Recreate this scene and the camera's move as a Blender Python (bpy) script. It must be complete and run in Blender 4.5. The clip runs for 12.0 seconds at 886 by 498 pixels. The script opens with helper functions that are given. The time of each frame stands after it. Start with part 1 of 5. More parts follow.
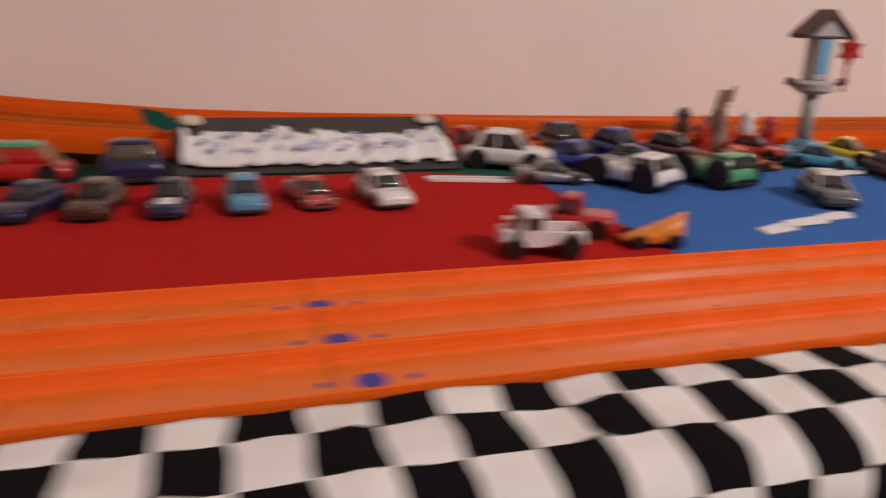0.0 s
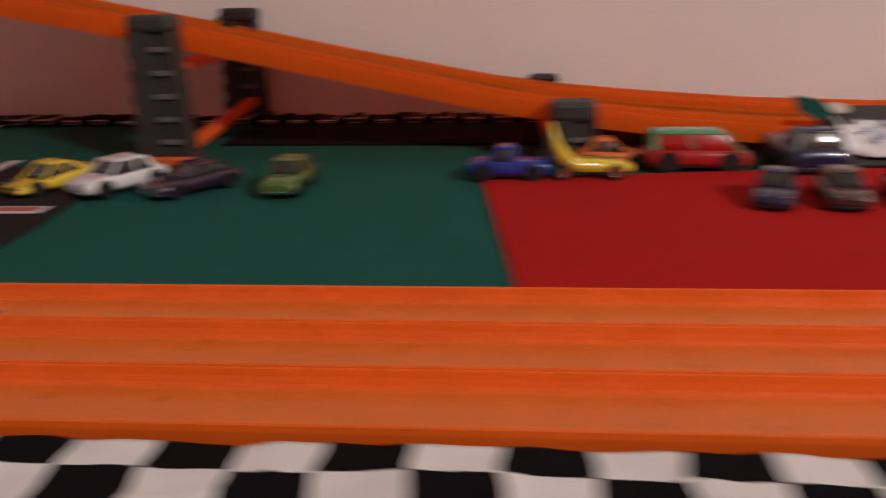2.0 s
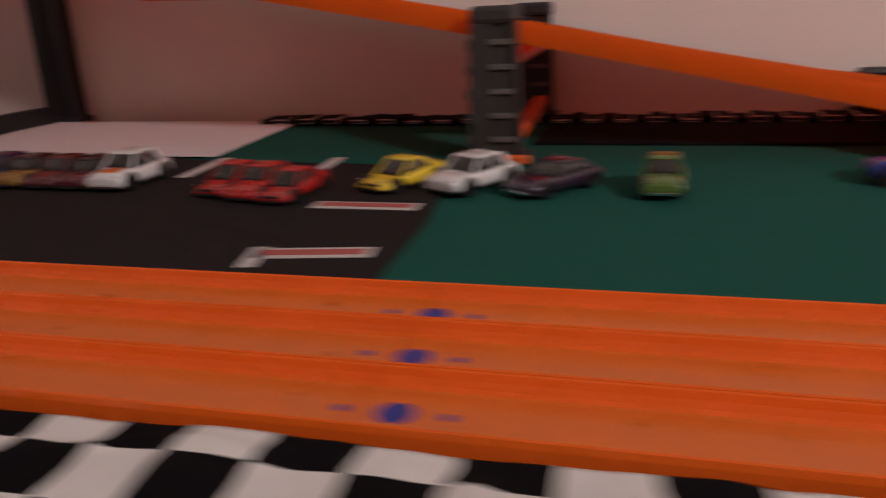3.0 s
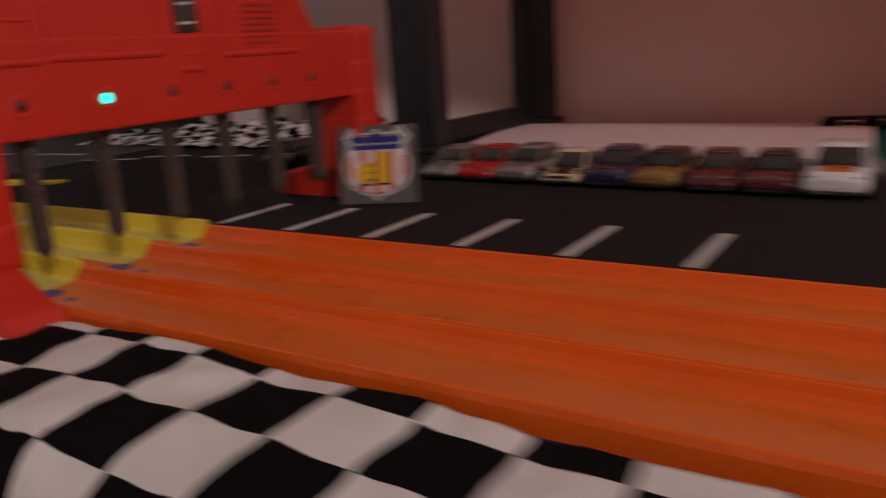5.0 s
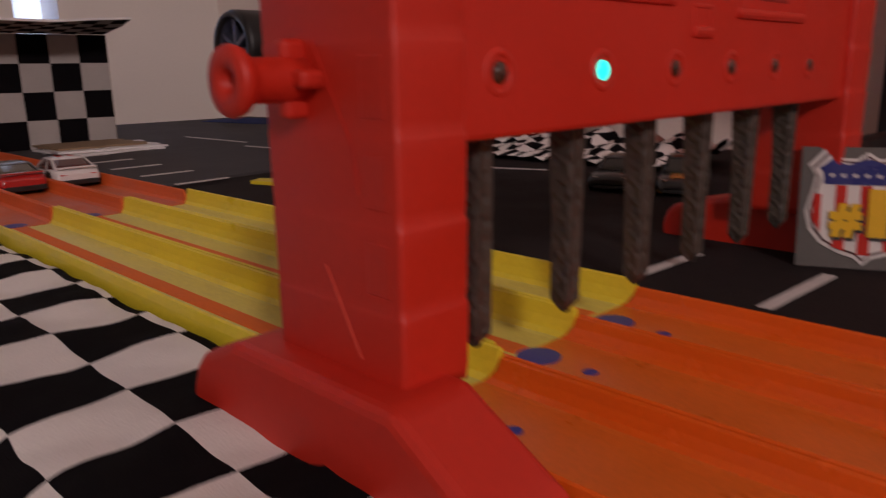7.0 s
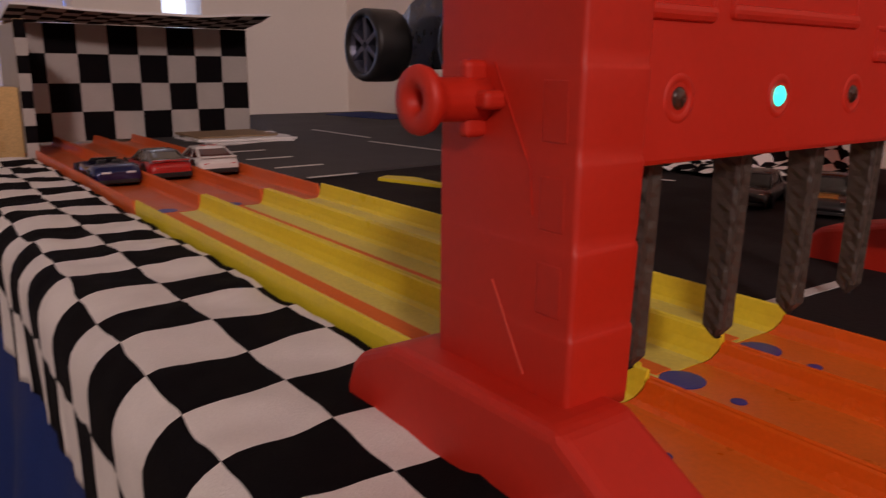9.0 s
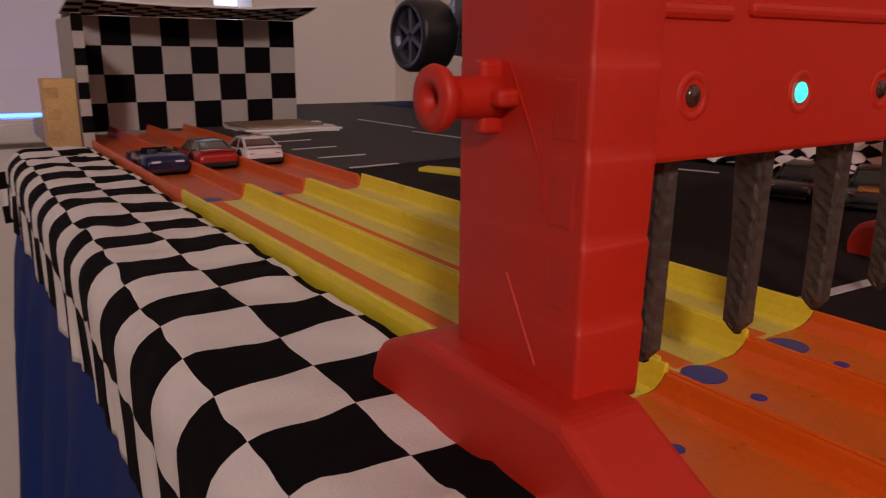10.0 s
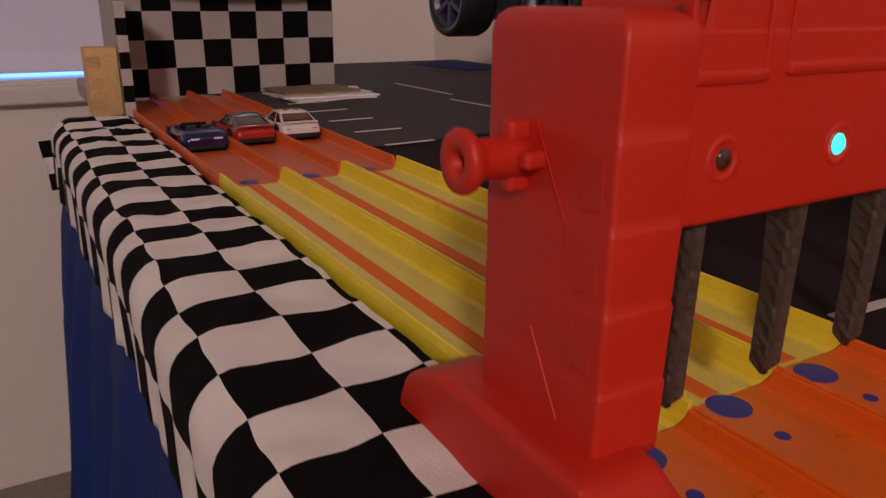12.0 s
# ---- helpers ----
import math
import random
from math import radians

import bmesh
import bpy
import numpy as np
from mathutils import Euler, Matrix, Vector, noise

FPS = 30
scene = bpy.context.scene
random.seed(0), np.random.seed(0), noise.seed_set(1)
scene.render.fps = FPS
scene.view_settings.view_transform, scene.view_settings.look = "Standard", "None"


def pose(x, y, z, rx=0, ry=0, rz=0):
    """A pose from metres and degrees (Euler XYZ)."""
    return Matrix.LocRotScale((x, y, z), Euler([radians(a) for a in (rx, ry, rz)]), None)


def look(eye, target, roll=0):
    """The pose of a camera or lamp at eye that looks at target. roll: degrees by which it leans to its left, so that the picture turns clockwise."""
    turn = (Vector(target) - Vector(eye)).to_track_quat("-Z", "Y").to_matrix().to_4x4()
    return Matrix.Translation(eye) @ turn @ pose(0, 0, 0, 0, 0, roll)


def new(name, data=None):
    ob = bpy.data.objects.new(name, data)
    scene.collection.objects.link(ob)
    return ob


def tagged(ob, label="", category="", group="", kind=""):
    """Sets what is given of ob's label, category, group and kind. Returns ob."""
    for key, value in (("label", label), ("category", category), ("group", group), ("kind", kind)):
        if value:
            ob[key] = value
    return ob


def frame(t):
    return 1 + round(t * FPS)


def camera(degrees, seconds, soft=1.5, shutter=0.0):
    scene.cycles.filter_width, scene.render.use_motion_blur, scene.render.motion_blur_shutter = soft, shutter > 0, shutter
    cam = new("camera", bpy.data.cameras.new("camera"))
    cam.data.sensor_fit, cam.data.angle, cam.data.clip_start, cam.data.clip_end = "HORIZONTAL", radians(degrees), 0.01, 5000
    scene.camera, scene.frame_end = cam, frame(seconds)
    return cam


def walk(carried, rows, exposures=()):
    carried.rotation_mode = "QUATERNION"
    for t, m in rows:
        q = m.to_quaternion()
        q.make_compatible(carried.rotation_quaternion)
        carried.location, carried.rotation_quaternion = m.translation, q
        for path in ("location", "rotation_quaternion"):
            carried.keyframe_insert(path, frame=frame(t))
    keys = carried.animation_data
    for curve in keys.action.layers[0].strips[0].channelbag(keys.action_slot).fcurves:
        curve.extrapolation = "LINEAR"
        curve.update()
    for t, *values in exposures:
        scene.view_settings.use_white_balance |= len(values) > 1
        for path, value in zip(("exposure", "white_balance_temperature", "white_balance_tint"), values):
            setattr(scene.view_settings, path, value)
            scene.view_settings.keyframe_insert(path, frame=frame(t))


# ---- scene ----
cam = camera(61.0, 12.0, soft=1.2, shutter=1.2)
PATH = [
    (0, (1.1982, -0.2461, 0.1461), (1.7457, 1.4757, -0.4419), 2.25),
    (0.5, (1.1153, -0.2491, 0.1481), (1.5243, 1.5074, -0.4498), 1.85),
    (1, (1.0383, -0.2421, 0.1481), (1.2826, 1.5407, -0.4616), 1.05),
    (1.5, (0.9682, -0.2294, 0.1492), (1.0191, 1.5635, -0.4776), -0.20),
    (2, (0.8892, -0.2077, 0.1413), (0.7609, 1.5837, -0.4787), -1.05),
    (2.5, (0.8111, -0.1922, 0.1334), (0.4810, 1.5788, -0.4703), -2.06),
    (4.5, (0.4294, -0.1724, 0.1082), (-0.3870, 1.4600, -0.4199), -3.61),
    (5, (0.3528, -0.1531, 0.0945), (-0.6306, 1.3967, -0.3966), -3.79),
    (5.5, (0.2811, -0.1368, 0.0888), (-0.8262, 1.3330, -0.3839), -2.73),
    (6, (0.2110, -0.1220, 0.0851), (-0.9768, 1.2848, -0.3840), -1.78),
    (6.5, (0.1770, -0.1092, 0.0814), (-1.0855, 1.2374, -0.3689), -1.74),
    (7, (0.1566, -0.1041, 0.0834), (-1.1520, 1.2007, -0.3582), -1.07),
    (7.5, (0.1473, -0.1040, 0.0883), (-1.2070, 1.1572, -0.3420), -0.60),
    (9.5, (0.1521, -0.1178, 0.0883), (-1.3568, 0.9406, -0.3732), 0.71),
    (10, (0.1571, -0.1128, 0.0905), (-1.3823, 0.8942, -0.3851), 0.37),
    (10.5, (0.1611, -0.1079, 0.0927), (-1.4018, 0.8517, -0.4041), -0.29),
    (11, (0.1598, -0.1070, 0.0968), (-1.3983, 0.8437, -0.4308), 0.30),
    (11.5, (0.1566, -0.1102, 0.1028), (-1.3955, 0.8312, -0.4582), 0.80),
    (12, (0.1547, -0.1085, 0.1130), (-1.4030, 0.7999, -0.4857), 0.49),
]
EXPOSURE = [(0, 0.0, 6120, 7), (2.5, -0.08, 5980, 8), (4.5, -0.35, 6080, 12), (5.5, -0.31, 6200, 14), (6.5, -0.29, 6250, 17), (7.5, -0.2, 6350, 18), (9.5, -0.13, 6680, 21), (12, -0.08, 6650, 20)]
walk(cam, [(t, look(eye, target, roll)) for t, eye, target, roll in PATH], EXPOSURE)

# ---- light: one warm ceiling lamp, a trace of dusk from the window ----
world = bpy.data.worlds.new("room_air")
world.use_nodes = True
world.node_tree.nodes["Background"].inputs["Color"].default_value = (0.35, 0.45, 0.7, 1)
world.node_tree.nodes["Background"].inputs["Strength"].default_value = 0.25
scene.world = world


def area(name, place, target, sx, sy, watts, color):
    data = bpy.data.lights.new(name, "AREA")
    data.shape, data.size, data.size_y = "RECTANGLE", sx, sy
    data.energy, data.color = watts, color
    ob = new(name, data)
    ob.matrix_world = look(place, target)
    return ob


area("ceiling_lamp", (2.95, -1.55, 1.62), (0.8, 0.2, 0), 0.32, 0.32, 54.5, (1.0, 0.82, 0.77))


# ---- materials ----
def mat(name, color, rough=0.5, metal=0.0, vary=0.12, scale=40.0, bump=0.1, coat=0.0, grain=600.0, emit=0.0, sub=0.0, spec=0.5, glow=0.0, deep=0.0006):
    m = bpy.data.materials.new(name)
    m.use_nodes = True
    n, l = m.node_tree.nodes, m.node_tree.links
    p = n["Principled BSDF"]
    co = n.new("ShaderNodeTexCoord")
    big = n.new("ShaderNodeTexNoise")
    big.inputs["Scale"].default_value, big.inputs["Detail"].default_value = scale, 4
    fine = n.new("ShaderNodeTexNoise")
    fine.inputs["Scale"].default_value, fine.inputs["Detail"].default_value = grain, 3
    for t in (big, fine):
        l.new(co.outputs["Object"], t.inputs["Vector"])
    add = n.new("ShaderNodeMath")
    add.operation = "ADD"
    l.new(big.outputs["Fac"], add.inputs[0])
    l.new(fine.outputs["Fac"], add.inputs[1])
    ramp = n.new("ShaderNodeMapRange")
    ramp.inputs["From Min"].default_value, ramp.inputs["From Max"].default_value = 0.6, 1.4
    ramp.inputs["To Min"].default_value, ramp.inputs["To Max"].default_value = 1 - vary, 1 + vary
    l.new(add.outputs[0], ramp.inputs["Value"])
    mul = n.new("ShaderNodeVectorMath")
    mul.operation = "SCALE"
    mul.inputs[0].default_value = color
    l.new(ramp.outputs["Result"], mul.inputs["Scale"])
    l.new(mul.outputs["Vector"], p.inputs["Base Color"])
    rr = n.new("ShaderNodeMapRange")
    rr.inputs["From Min"].default_value, rr.inputs["From Max"].default_value = 0.3, 0.7
    rr.inputs["To Min"].default_value, rr.inputs["To Max"].default_value = max(0.02, rough - 0.08), min(1, rough + 0.08)
    l.new(big.outputs["Fac"], rr.inputs["Value"])
    l.new(rr.outputs["Result"], p.inputs["Roughness"])
    p.inputs["Metallic"].default_value = metal
    p.inputs["Specular IOR Level"].default_value = spec
    p.inputs["Coat Weight"].default_value = coat
    p.inputs["Coat Roughness"].default_value = 0.08
    if sub:
        p.inputs["Subsurface Weight"].default_value = sub
        p.inputs["Subsurface Radius"].default_value = (0.004, 0.002, 0.001)
        p.inputs["Subsurface Scale"].default_value = 1.0
    if bump:
        b = n.new("ShaderNodeBump")
        b.inputs["Strength"].default_value, b.inputs["Distance"].default_value = bump, deep
        l.new(fine.outputs["Fac"], b.inputs["Height"])
        l.new(b.outputs["Normal"], p.inputs["Normal"])
    if glow:
        tl, mx = n.new("ShaderNodeBsdfTranslucent"), n.new("ShaderNodeMixShader")
        l.new(mul.outputs["Vector"], tl.inputs["Color"])
        mx.inputs["Fac"].default_value = glow
        l.new(p.outputs["BSDF"], mx.inputs[1])
        l.new(tl.outputs["BSDF"], mx.inputs[2])
        l.new(mx.outputs["Shader"], n["Material Output"].inputs["Surface"])
    if emit:
        p.inputs["Emission Color"].default_value = (*color, 1)
        p.inputs["Emission Strength"].default_value = emit
    return m


def paint(name, color, rough=0.3):
    return mat(name, color, rough, vary=0.06, scale=60, bump=0.03, coat=0.6)


WALL = mat("wall_paint", (0.82, 0.735, 0.665), 0.85, vary=0.05, scale=6, bump=0.35, grain=350, spec=0.08)
WALLW = mat("pale_wall_paint", (0.80, 0.75, 0.69), 0.85, vary=0.04, scale=5, bump=0.3, grain=300)
CEIL = mat("ceiling_paint", (0.75, 0.72, 0.68), 0.9, vary=0.03)
FLOOR = mat("carpet", (0.30, 0.27, 0.23), 0.95, vary=0.2, scale=80, bump=0.6, spec=0.08)
ORANGE = mat("orange_track_plastic", (0.82, 0.128, 0.009), 0.26, vary=0.07, scale=25, bump=0.05, grain=900)
ORANGEF = mat("yellower_orange_track_floor", (0.74, 0.160, 0.017), 0.34, vary=0.12, scale=45, bump=0.06, grain=700)
YELLOWF = mat("paler_yellow_track_floor", (0.74, 0.64, 0.13), 0.42, vary=0.14, scale=38, bump=0.06)
ORANGE3F = mat("duller_worn_orange_floor", (0.62, 0.13, 0.035), 0.4, vary=0.14, scale=40, bump=0.06)
ORANGE2 = mat("orange_ramp_plastic", (0.95, 0.27, 0.014), 0.38, vary=0.05, scale=20, bump=0.05, glow=0.7)
ORANGE3 = mat("worn_orange_plastic", (0.72, 0.125, 0.02), 0.38, vary=0.1, scale=30, bump=0.05)
YELLOW = mat("yellow_track_plastic", (0.86, 0.70, 0.035), 0.35, vary=0.09, scale=30, bump=0.05)
BLUEP = mat("blue_connector_plastic", (0.012, 0.03, 0.28), 0.35, vary=0.05)
RED = mat("red_gate_plastic", (0.565, 0.022, 0.0065), 0.5, vary=0.05, scale=30, bump=0.06, grain=500)
DARKG = mat("dark_grey_plastic", (0.036, 0.031, 0.027), 0.55, vary=0.15, bump=0.3)
DARKB = mat("black_tower_plastic", (0.018, 0.016, 0.018), 0.5, vary=0.2, bump=0.3)
FLAG = mat("textured_grey_plastic", (0.058, 0.047, 0.037), 0.5, vary=0.3, scale=220, bump=0.6, grain=330, deep=0.0011)
BLACKP = mat("black_plastic", (0.012, 0.011, 0.011), 0.45, vary=0.2)
TYRE = mat("toy_tyre_plastic", (0.012, 0.011, 0.011), 0.4, vary=0.15)
CHROME = mat("chrome", (0.75, 0.74, 0.72), 0.18, metal=1.0, vary=0.05, bump=0)
GREYM = mat("grey_wheel_metal", (0.12, 0.12, 0.14), 0.35, metal=0.7, vary=0.1)
GOLD = mat("gold_metal", (0.75, 0.48, 0.10), 0.25, metal=0.9, vary=0.1)
GLASS = mat("tinted_toy_glass", (0.035, 0.032, 0.028), 0.12, vary=0.1, bump=0, coat=0.5)
SMOKE = mat("smoky_toy_glass", (0.10, 0.085, 0.06), 0.15, vary=0.1, bump=0, coat=0.4)
BLACKMAT = mat("black_road_mat", (0.023, 0.018, 0.018), 0.8, vary=0.18, scale=30, bump=0.4, spec=0.08)
ROADMAT = mat("grey_road_card", (0.075, 0.070, 0.072), 0.75, vary=0.15, scale=20, bump=0.2, spec=0.08)
GREENF = mat("green_felt", (0.017, 0.095, 0.072), 0.95, vary=0.14, scale=35, bump=0.6, spec=0.08)
REDF = mat("red_felt", (0.42, 0.013, 0.010), 0.95, vary=0.10, scale=35, bump=0.6, spec=0.08)
BLUEF = mat("blue_felt", (0.05, 0.145, 0.42), 0.95, vary=0.10, scale=35, bump=0.6, spec=0.08)
WHITEP = mat("white_paper", (0.78, 0.76, 0.74), 0.8, vary=0.05, scale=60, bump=0.2)
WLINE = mat("white_tape", (0.62, 0.58, 0.55), 0.7, vary=0.1, scale=120, bump=0.2, spec=0.08)
PINKT = mat("red_white_tape", (0.45, 0.10, 0.09), 0.7, vary=0.1)
CLW = mat("white_check_cotton", (0.80, 0.77, 0.73), 0.92, vary=0.08, scale=55, bump=0.45, grain=1600, deep=0.0006, spec=0.08)
CLB = mat("black_check_cotton", (0.006, 0.005, 0.006), 0.9, vary=0.2, scale=50, bump=0.45, grain=1600, deep=0.0006, spec=0.08)
# white check cotton again, its colour darkened for the shade inside the box
BOXW = mat("shaded_box_cotton", (0.46, 0.43, 0.40), 0.92, vary=0.08, scale=40, bump=0.4, grain=900, spec=0.08)
STRIP = mat("matt_orange_strip", (0.80, 0.17, 0.022), 0.6, vary=0.1, scale=40, bump=0.05, spec=0.2)
PALESKY = mat("pale_evening_light", (0.70, 0.82, 1.0), 0.5, vary=0.02, emit=1.3, bump=0)
BLUEC = mat("blue_tablecloth", (0.011, 0.032, 0.155), 0.7, vary=0.2, scale=15, bump=0.4, spec=0.08)
WOOD = mat("pine_block", (0.66, 0.42, 0.17), 0.6, vary=0.25, scale=25, bump=0.2)
CARD = mat("brown_cardboard", (0.28, 0.19, 0.11), 0.85, vary=0.12, bump=0.3)
TABLE = mat("table_laminate", (0.35, 0.28, 0.22), 0.6)
BLIND = mat("window_blind_fabric", (0.82, 0.80, 0.82), 0.8, vary=0.03, scale=8, glow=0.12)
DUSK = mat("dusk_light", (0.16, 0.38, 1.0), 0.5, vary=0.02, emit=2.2, bump=0)
SILL = mat("white_sill_paint", (0.66, 0.62, 0.58), 0.5, vary=0.05)
LED = mat("lit_green_led", (0.0, 0.85, 0.62), 0.3, vary=0.02, emit=2.5, bump=0)
LEDOFF = mat("unlit_brown_led", (0.05, 0.02, 0.012), 0.15, vary=0.1, coat=0.6)
REDLED = mat("lit_red_led", (1.0, 0.03, 0.03), 0.3, vary=0.02, emit=1.0, bump=0)


# ---- mesh helpers ----
def part(name, bm, material, parent=None, label="", smooth=False):
    me = bpy.data.meshes.new(name)
    bmesh.ops.recalc_face_normals(bm, faces=bm.faces[:])
    bm.to_mesh(me)
    bm.free()
    for m in material if isinstance(material, (list, tuple)) else (material,):
        me.materials.append(m)
    if smooth:
        for f in me.polygons:
            f.use_smooth = True
    ob = new(name, me)
    if parent:
        ob.parent = parent
    if label:
        ob["label"] = label
    return ob


def thing(name, label, category, group="", m=None, kind=""):
    ob = new(name)
    ob.empty_display_size = 0.02
    if m is not None:
        ob.matrix_basis = m
    return tagged(ob, label, category, group, kind)


def box(bm, x0, x1, y0, y1, z0, z1, bev=0.0, mi=0, m=None):
    made = bmesh.ops.create_cube(bm, size=1)["verts"]
    for v in made:
        v.co = Vector((x0 + (v.co.x + 0.5) * (x1 - x0), y0 + (v.co.y + 0.5) * (y1 - y0), z0 + (v.co.z + 0.5) * (z1 - z0)))
    faces = list({f for v in made for f in v.link_faces})
    if bev:
        edges = list({e for v in made for e in v.link_edges})
        out = bmesh.ops.bevel(bm, geom=edges, offset=bev, segments=2, affect="EDGES", profile=0.5)
        faces = out["faces"] + [f for f in faces if f.is_valid]
        made = list({v for f in faces for v in f.verts})
    for f in faces:
        f.material_index = mi
    if m is not None:
        bmesh.ops.transform(bm, matrix=m, verts=made)
    return made


def prism(bm, outline, a0, a1, axis="y", mi=0, m=None):
    """An outline extruded along an axis: outline in the two other axes, in order."""
    def at(u, v, a):
        return {"x": (a, u, v), "y": (u, a, v), "z": (u, v, a)}[axis]
    lo = [bm.verts.new(at(u, v, a0)) for u, v in outline]
    hi = [bm.verts.new(at(u, v, a1)) for u, v in outline]
    fs = [bm.faces.new(lo), bm.faces.new(hi[::-1])]
    for i in range(len(lo)):
        j = (i + 1) % len(lo)
        fs.append(bm.faces.new((lo[i], hi[i], hi[j], lo[j])))
    for f in fs:
        f.material_index = mi
    if m is not None:
        bmesh.ops.transform(bm, matrix=m, verts=lo + hi)
    return lo + hi


def lathe(bm, profile, n=20, m=None, mi=0):
    """Rings of (radius, height) about z."""
    rings, made = [], []
    for r, z in profile:
        ring = [bm.verts.new((r * math.cos(2 * math.pi * k / n), r * math.sin(2 * math.pi * k / n), z)) for k in range(n)]
        rings.append(ring)
        made += ring
    for a, b in zip(rings, rings[1:]):
        for k in range(n):
            bm.faces.new((a[k], a[(k + 1) % n], b[(k + 1) % n], b[k])).material_index = mi
    bm.faces.new(rings[0]).material_index = mi
    bm.faces.new(rings[-1][::-1]).material_index = mi
    if m is not None:
        bmesh.ops.transform(bm, matrix=m, verts=made)
    return made


def loft(bm, rings, mi=0, m=None, other=()):
    vs = [[bm.verts.new(p) for p in ring] for ring in rings]
    n = len(vs[0])
    for a, b in zip(vs, vs[1:]):
        for k in range(n):
            bm.faces.new((a[k], a[(k + 1) % n], b[(k + 1) % n], b[k])).material_index = 1 if k in other else mi
    bm.faces.new(vs[0]).material_index = mi
    bm.faces.new(vs[-1][::-1]).material_index = mi
    if m is not None:
        bmesh.ops.transform(bm, matrix=m, verts=[v for r in vs for v in r])


def rounded(x0, x1, y0, y1, r, n=4):
    """Outline of a rectangle with round corners."""
    pts = []
    for cx, cy, a in ((x1 - r, y1 - r, 0), (x0 + r, y1 - r, 90), (x0 + r, y0 + r, 180), (x1 - r, y0 + r, 270)):
        pts += [(cx + r * math.cos(math.radians(a + 90 * k / n)), cy + r * math.sin(math.radians(a + 90 * k / n))) for k in range(n + 1)]
    return pts


def sheet(name, outline, z0, z1, material, label, category, kind=""):
    bm = bmesh.new()
    prism(bm, outline, z0, z1, "z")
    return tagged(part(name, bm, material), label, category, kind=kind)


# ---- the room ----
XL, XR, YB, YF, ZF, ZC = -1.25, 5.4, 0.685, -3.4, -0.74, 1.8
bm = bmesh.new()
box(bm, XL - 0.1, XR + 0.1, YB, YB + 0.1, ZF, ZC)
tagged(part("wall_north", bm, WALL), "warm beige painted plaster wall behind the table", "wall", kind="structure")
WY0, WY1, WZ0, WZ1 = -1.1, 0.17, -0.022, 1.1
bm = bmesh.new()
for a in ((YF, WY0, ZF, ZC), (0.385, YB, ZF, ZC), (WY0, WY1, ZF, WZ0), (WY0, WY1, WZ1, ZC), (WY1, 0.315, ZF, ZC), (0.315, 0.385, ZF, WZ0), (0.315, 0.385, WZ1, ZC)):
    box(bm, XL - 0.1, XL, a[0], a[1], a[2], a[3])
tagged(part("wall_west", bm, WALLW), "pale painted wall with a window in it", "wall", kind="structure")
bm = bmesh.new()
box(bm, XR, XR + 0.1, YF, YB, ZF, ZC)
tagged(part("wall_east", bm, WALLW), "plain pale painted wall", "wall", kind="structure")
bm = bmesh.new()
box(bm, XL - 0.1, XR + 0.1, YF - 0.1, YF, ZF, ZC)
tagged(part("wall_south", bm, WALLW), "plain pale painted wall", "wall", kind="structure")
bm = bmesh.new()
box(bm, XL - 0.1, XR + 0.1, YF - 0.1, YB + 0.1, ZF - 0.1, ZF)
tagged(part("floor", bm, FLOOR), "short brown-grey carpet floor", "floor", kind="structure")
bm = bmesh.new()
box(bm, XL - 0.1, XR + 0.1, YF - 0.1, YB + 0.1, ZC, ZC + 0.1)
tagged(part("ceiling", bm, CEIL), "plain white painted ceiling", "ceiling", kind="structure")

# ---- window with its blind, the dusk showing under it ----
win = thing("window_1", "window with a lowered pale blind and dusk light under it", "window", kind="structure")
bm = bmesh.new()
for y0, y1, z0, z1 in ((WY0, WY1, WZ0, WZ0 + 0.004), (WY0, WY1, WZ1 - 0.03, WZ1), (WY0, WY0 + 0.03, WZ0, WZ1)):
    box(bm, XL - 0.09, XL - 0.02, y0, y1, z0, z1, 0.001)
part("window_frame", bm, SILL, win)
bm = bmesh.new()
box(bm, XL - 0.095, XL - 0.085, WY0, WY1, WZ0, WZ1)
box(bm, XL - 0.095, XL - 0.085, 0.315, 0.335, WZ0, WZ1)
part("pane", bm, DUSK, win, "glass pane with blue dusk outside")
bm = bmesh.new()
box(bm, XL - 0.095, XL - 0.085, 0.335, 0.385, WZ0, WZ1)
part("pane", bm, PALESKY, win, "narrow pale bright pane")
bm = bmesh.new()
n = 30
for k in range(n):
    z = WZ0 + 0.0125 + (WZ1 - WZ0 - 0.045) * k / n
    box(bm, XL - 0.06, XL - 0.052, WY0 + 0.035, WY1 - 0.002, z, z + (WZ1 - WZ0 - 0.045) / n + 0.002, 0.0015)
part("blind", bm, BLIND, win, "pale slatted blind let down almost to the sill")
bm = bmesh.new()
box(bm, XL - 0.05, XL + 0.03, WY0 - 0.05, WY1 + 0.02, WZ0 - 0.03, WZ0 - 0.001, 0.004)
part("window_sill", bm, SILL, win)

# ---- tables and cloths ----
def table(x0, x1, y0, y1, label):
    t = thing("table", label, "table")
    b = bmesh.new()
    box(b, x0, x1, y0, y1, -0.03, -0.004, 0.004)
    part("tabletop", b, TABLE, t)
    for x in (x0 + 0.05, x1 - 0.09):
        for y in (y0 + 0.06, y1 - 0.1):
            b = bmesh.new()
            box(b, x, x + 0.04, y, y + 0.04, ZF, -0.03, 0.004)
            part("leg", b, BLACKP, t)
    return t


table(-0.704, 2.7, -0.058, 0.68, "long folding table under a blue cloth")
table(-1.125, -0.707, -0.006, 0.68, "second table carrying the end of the track")


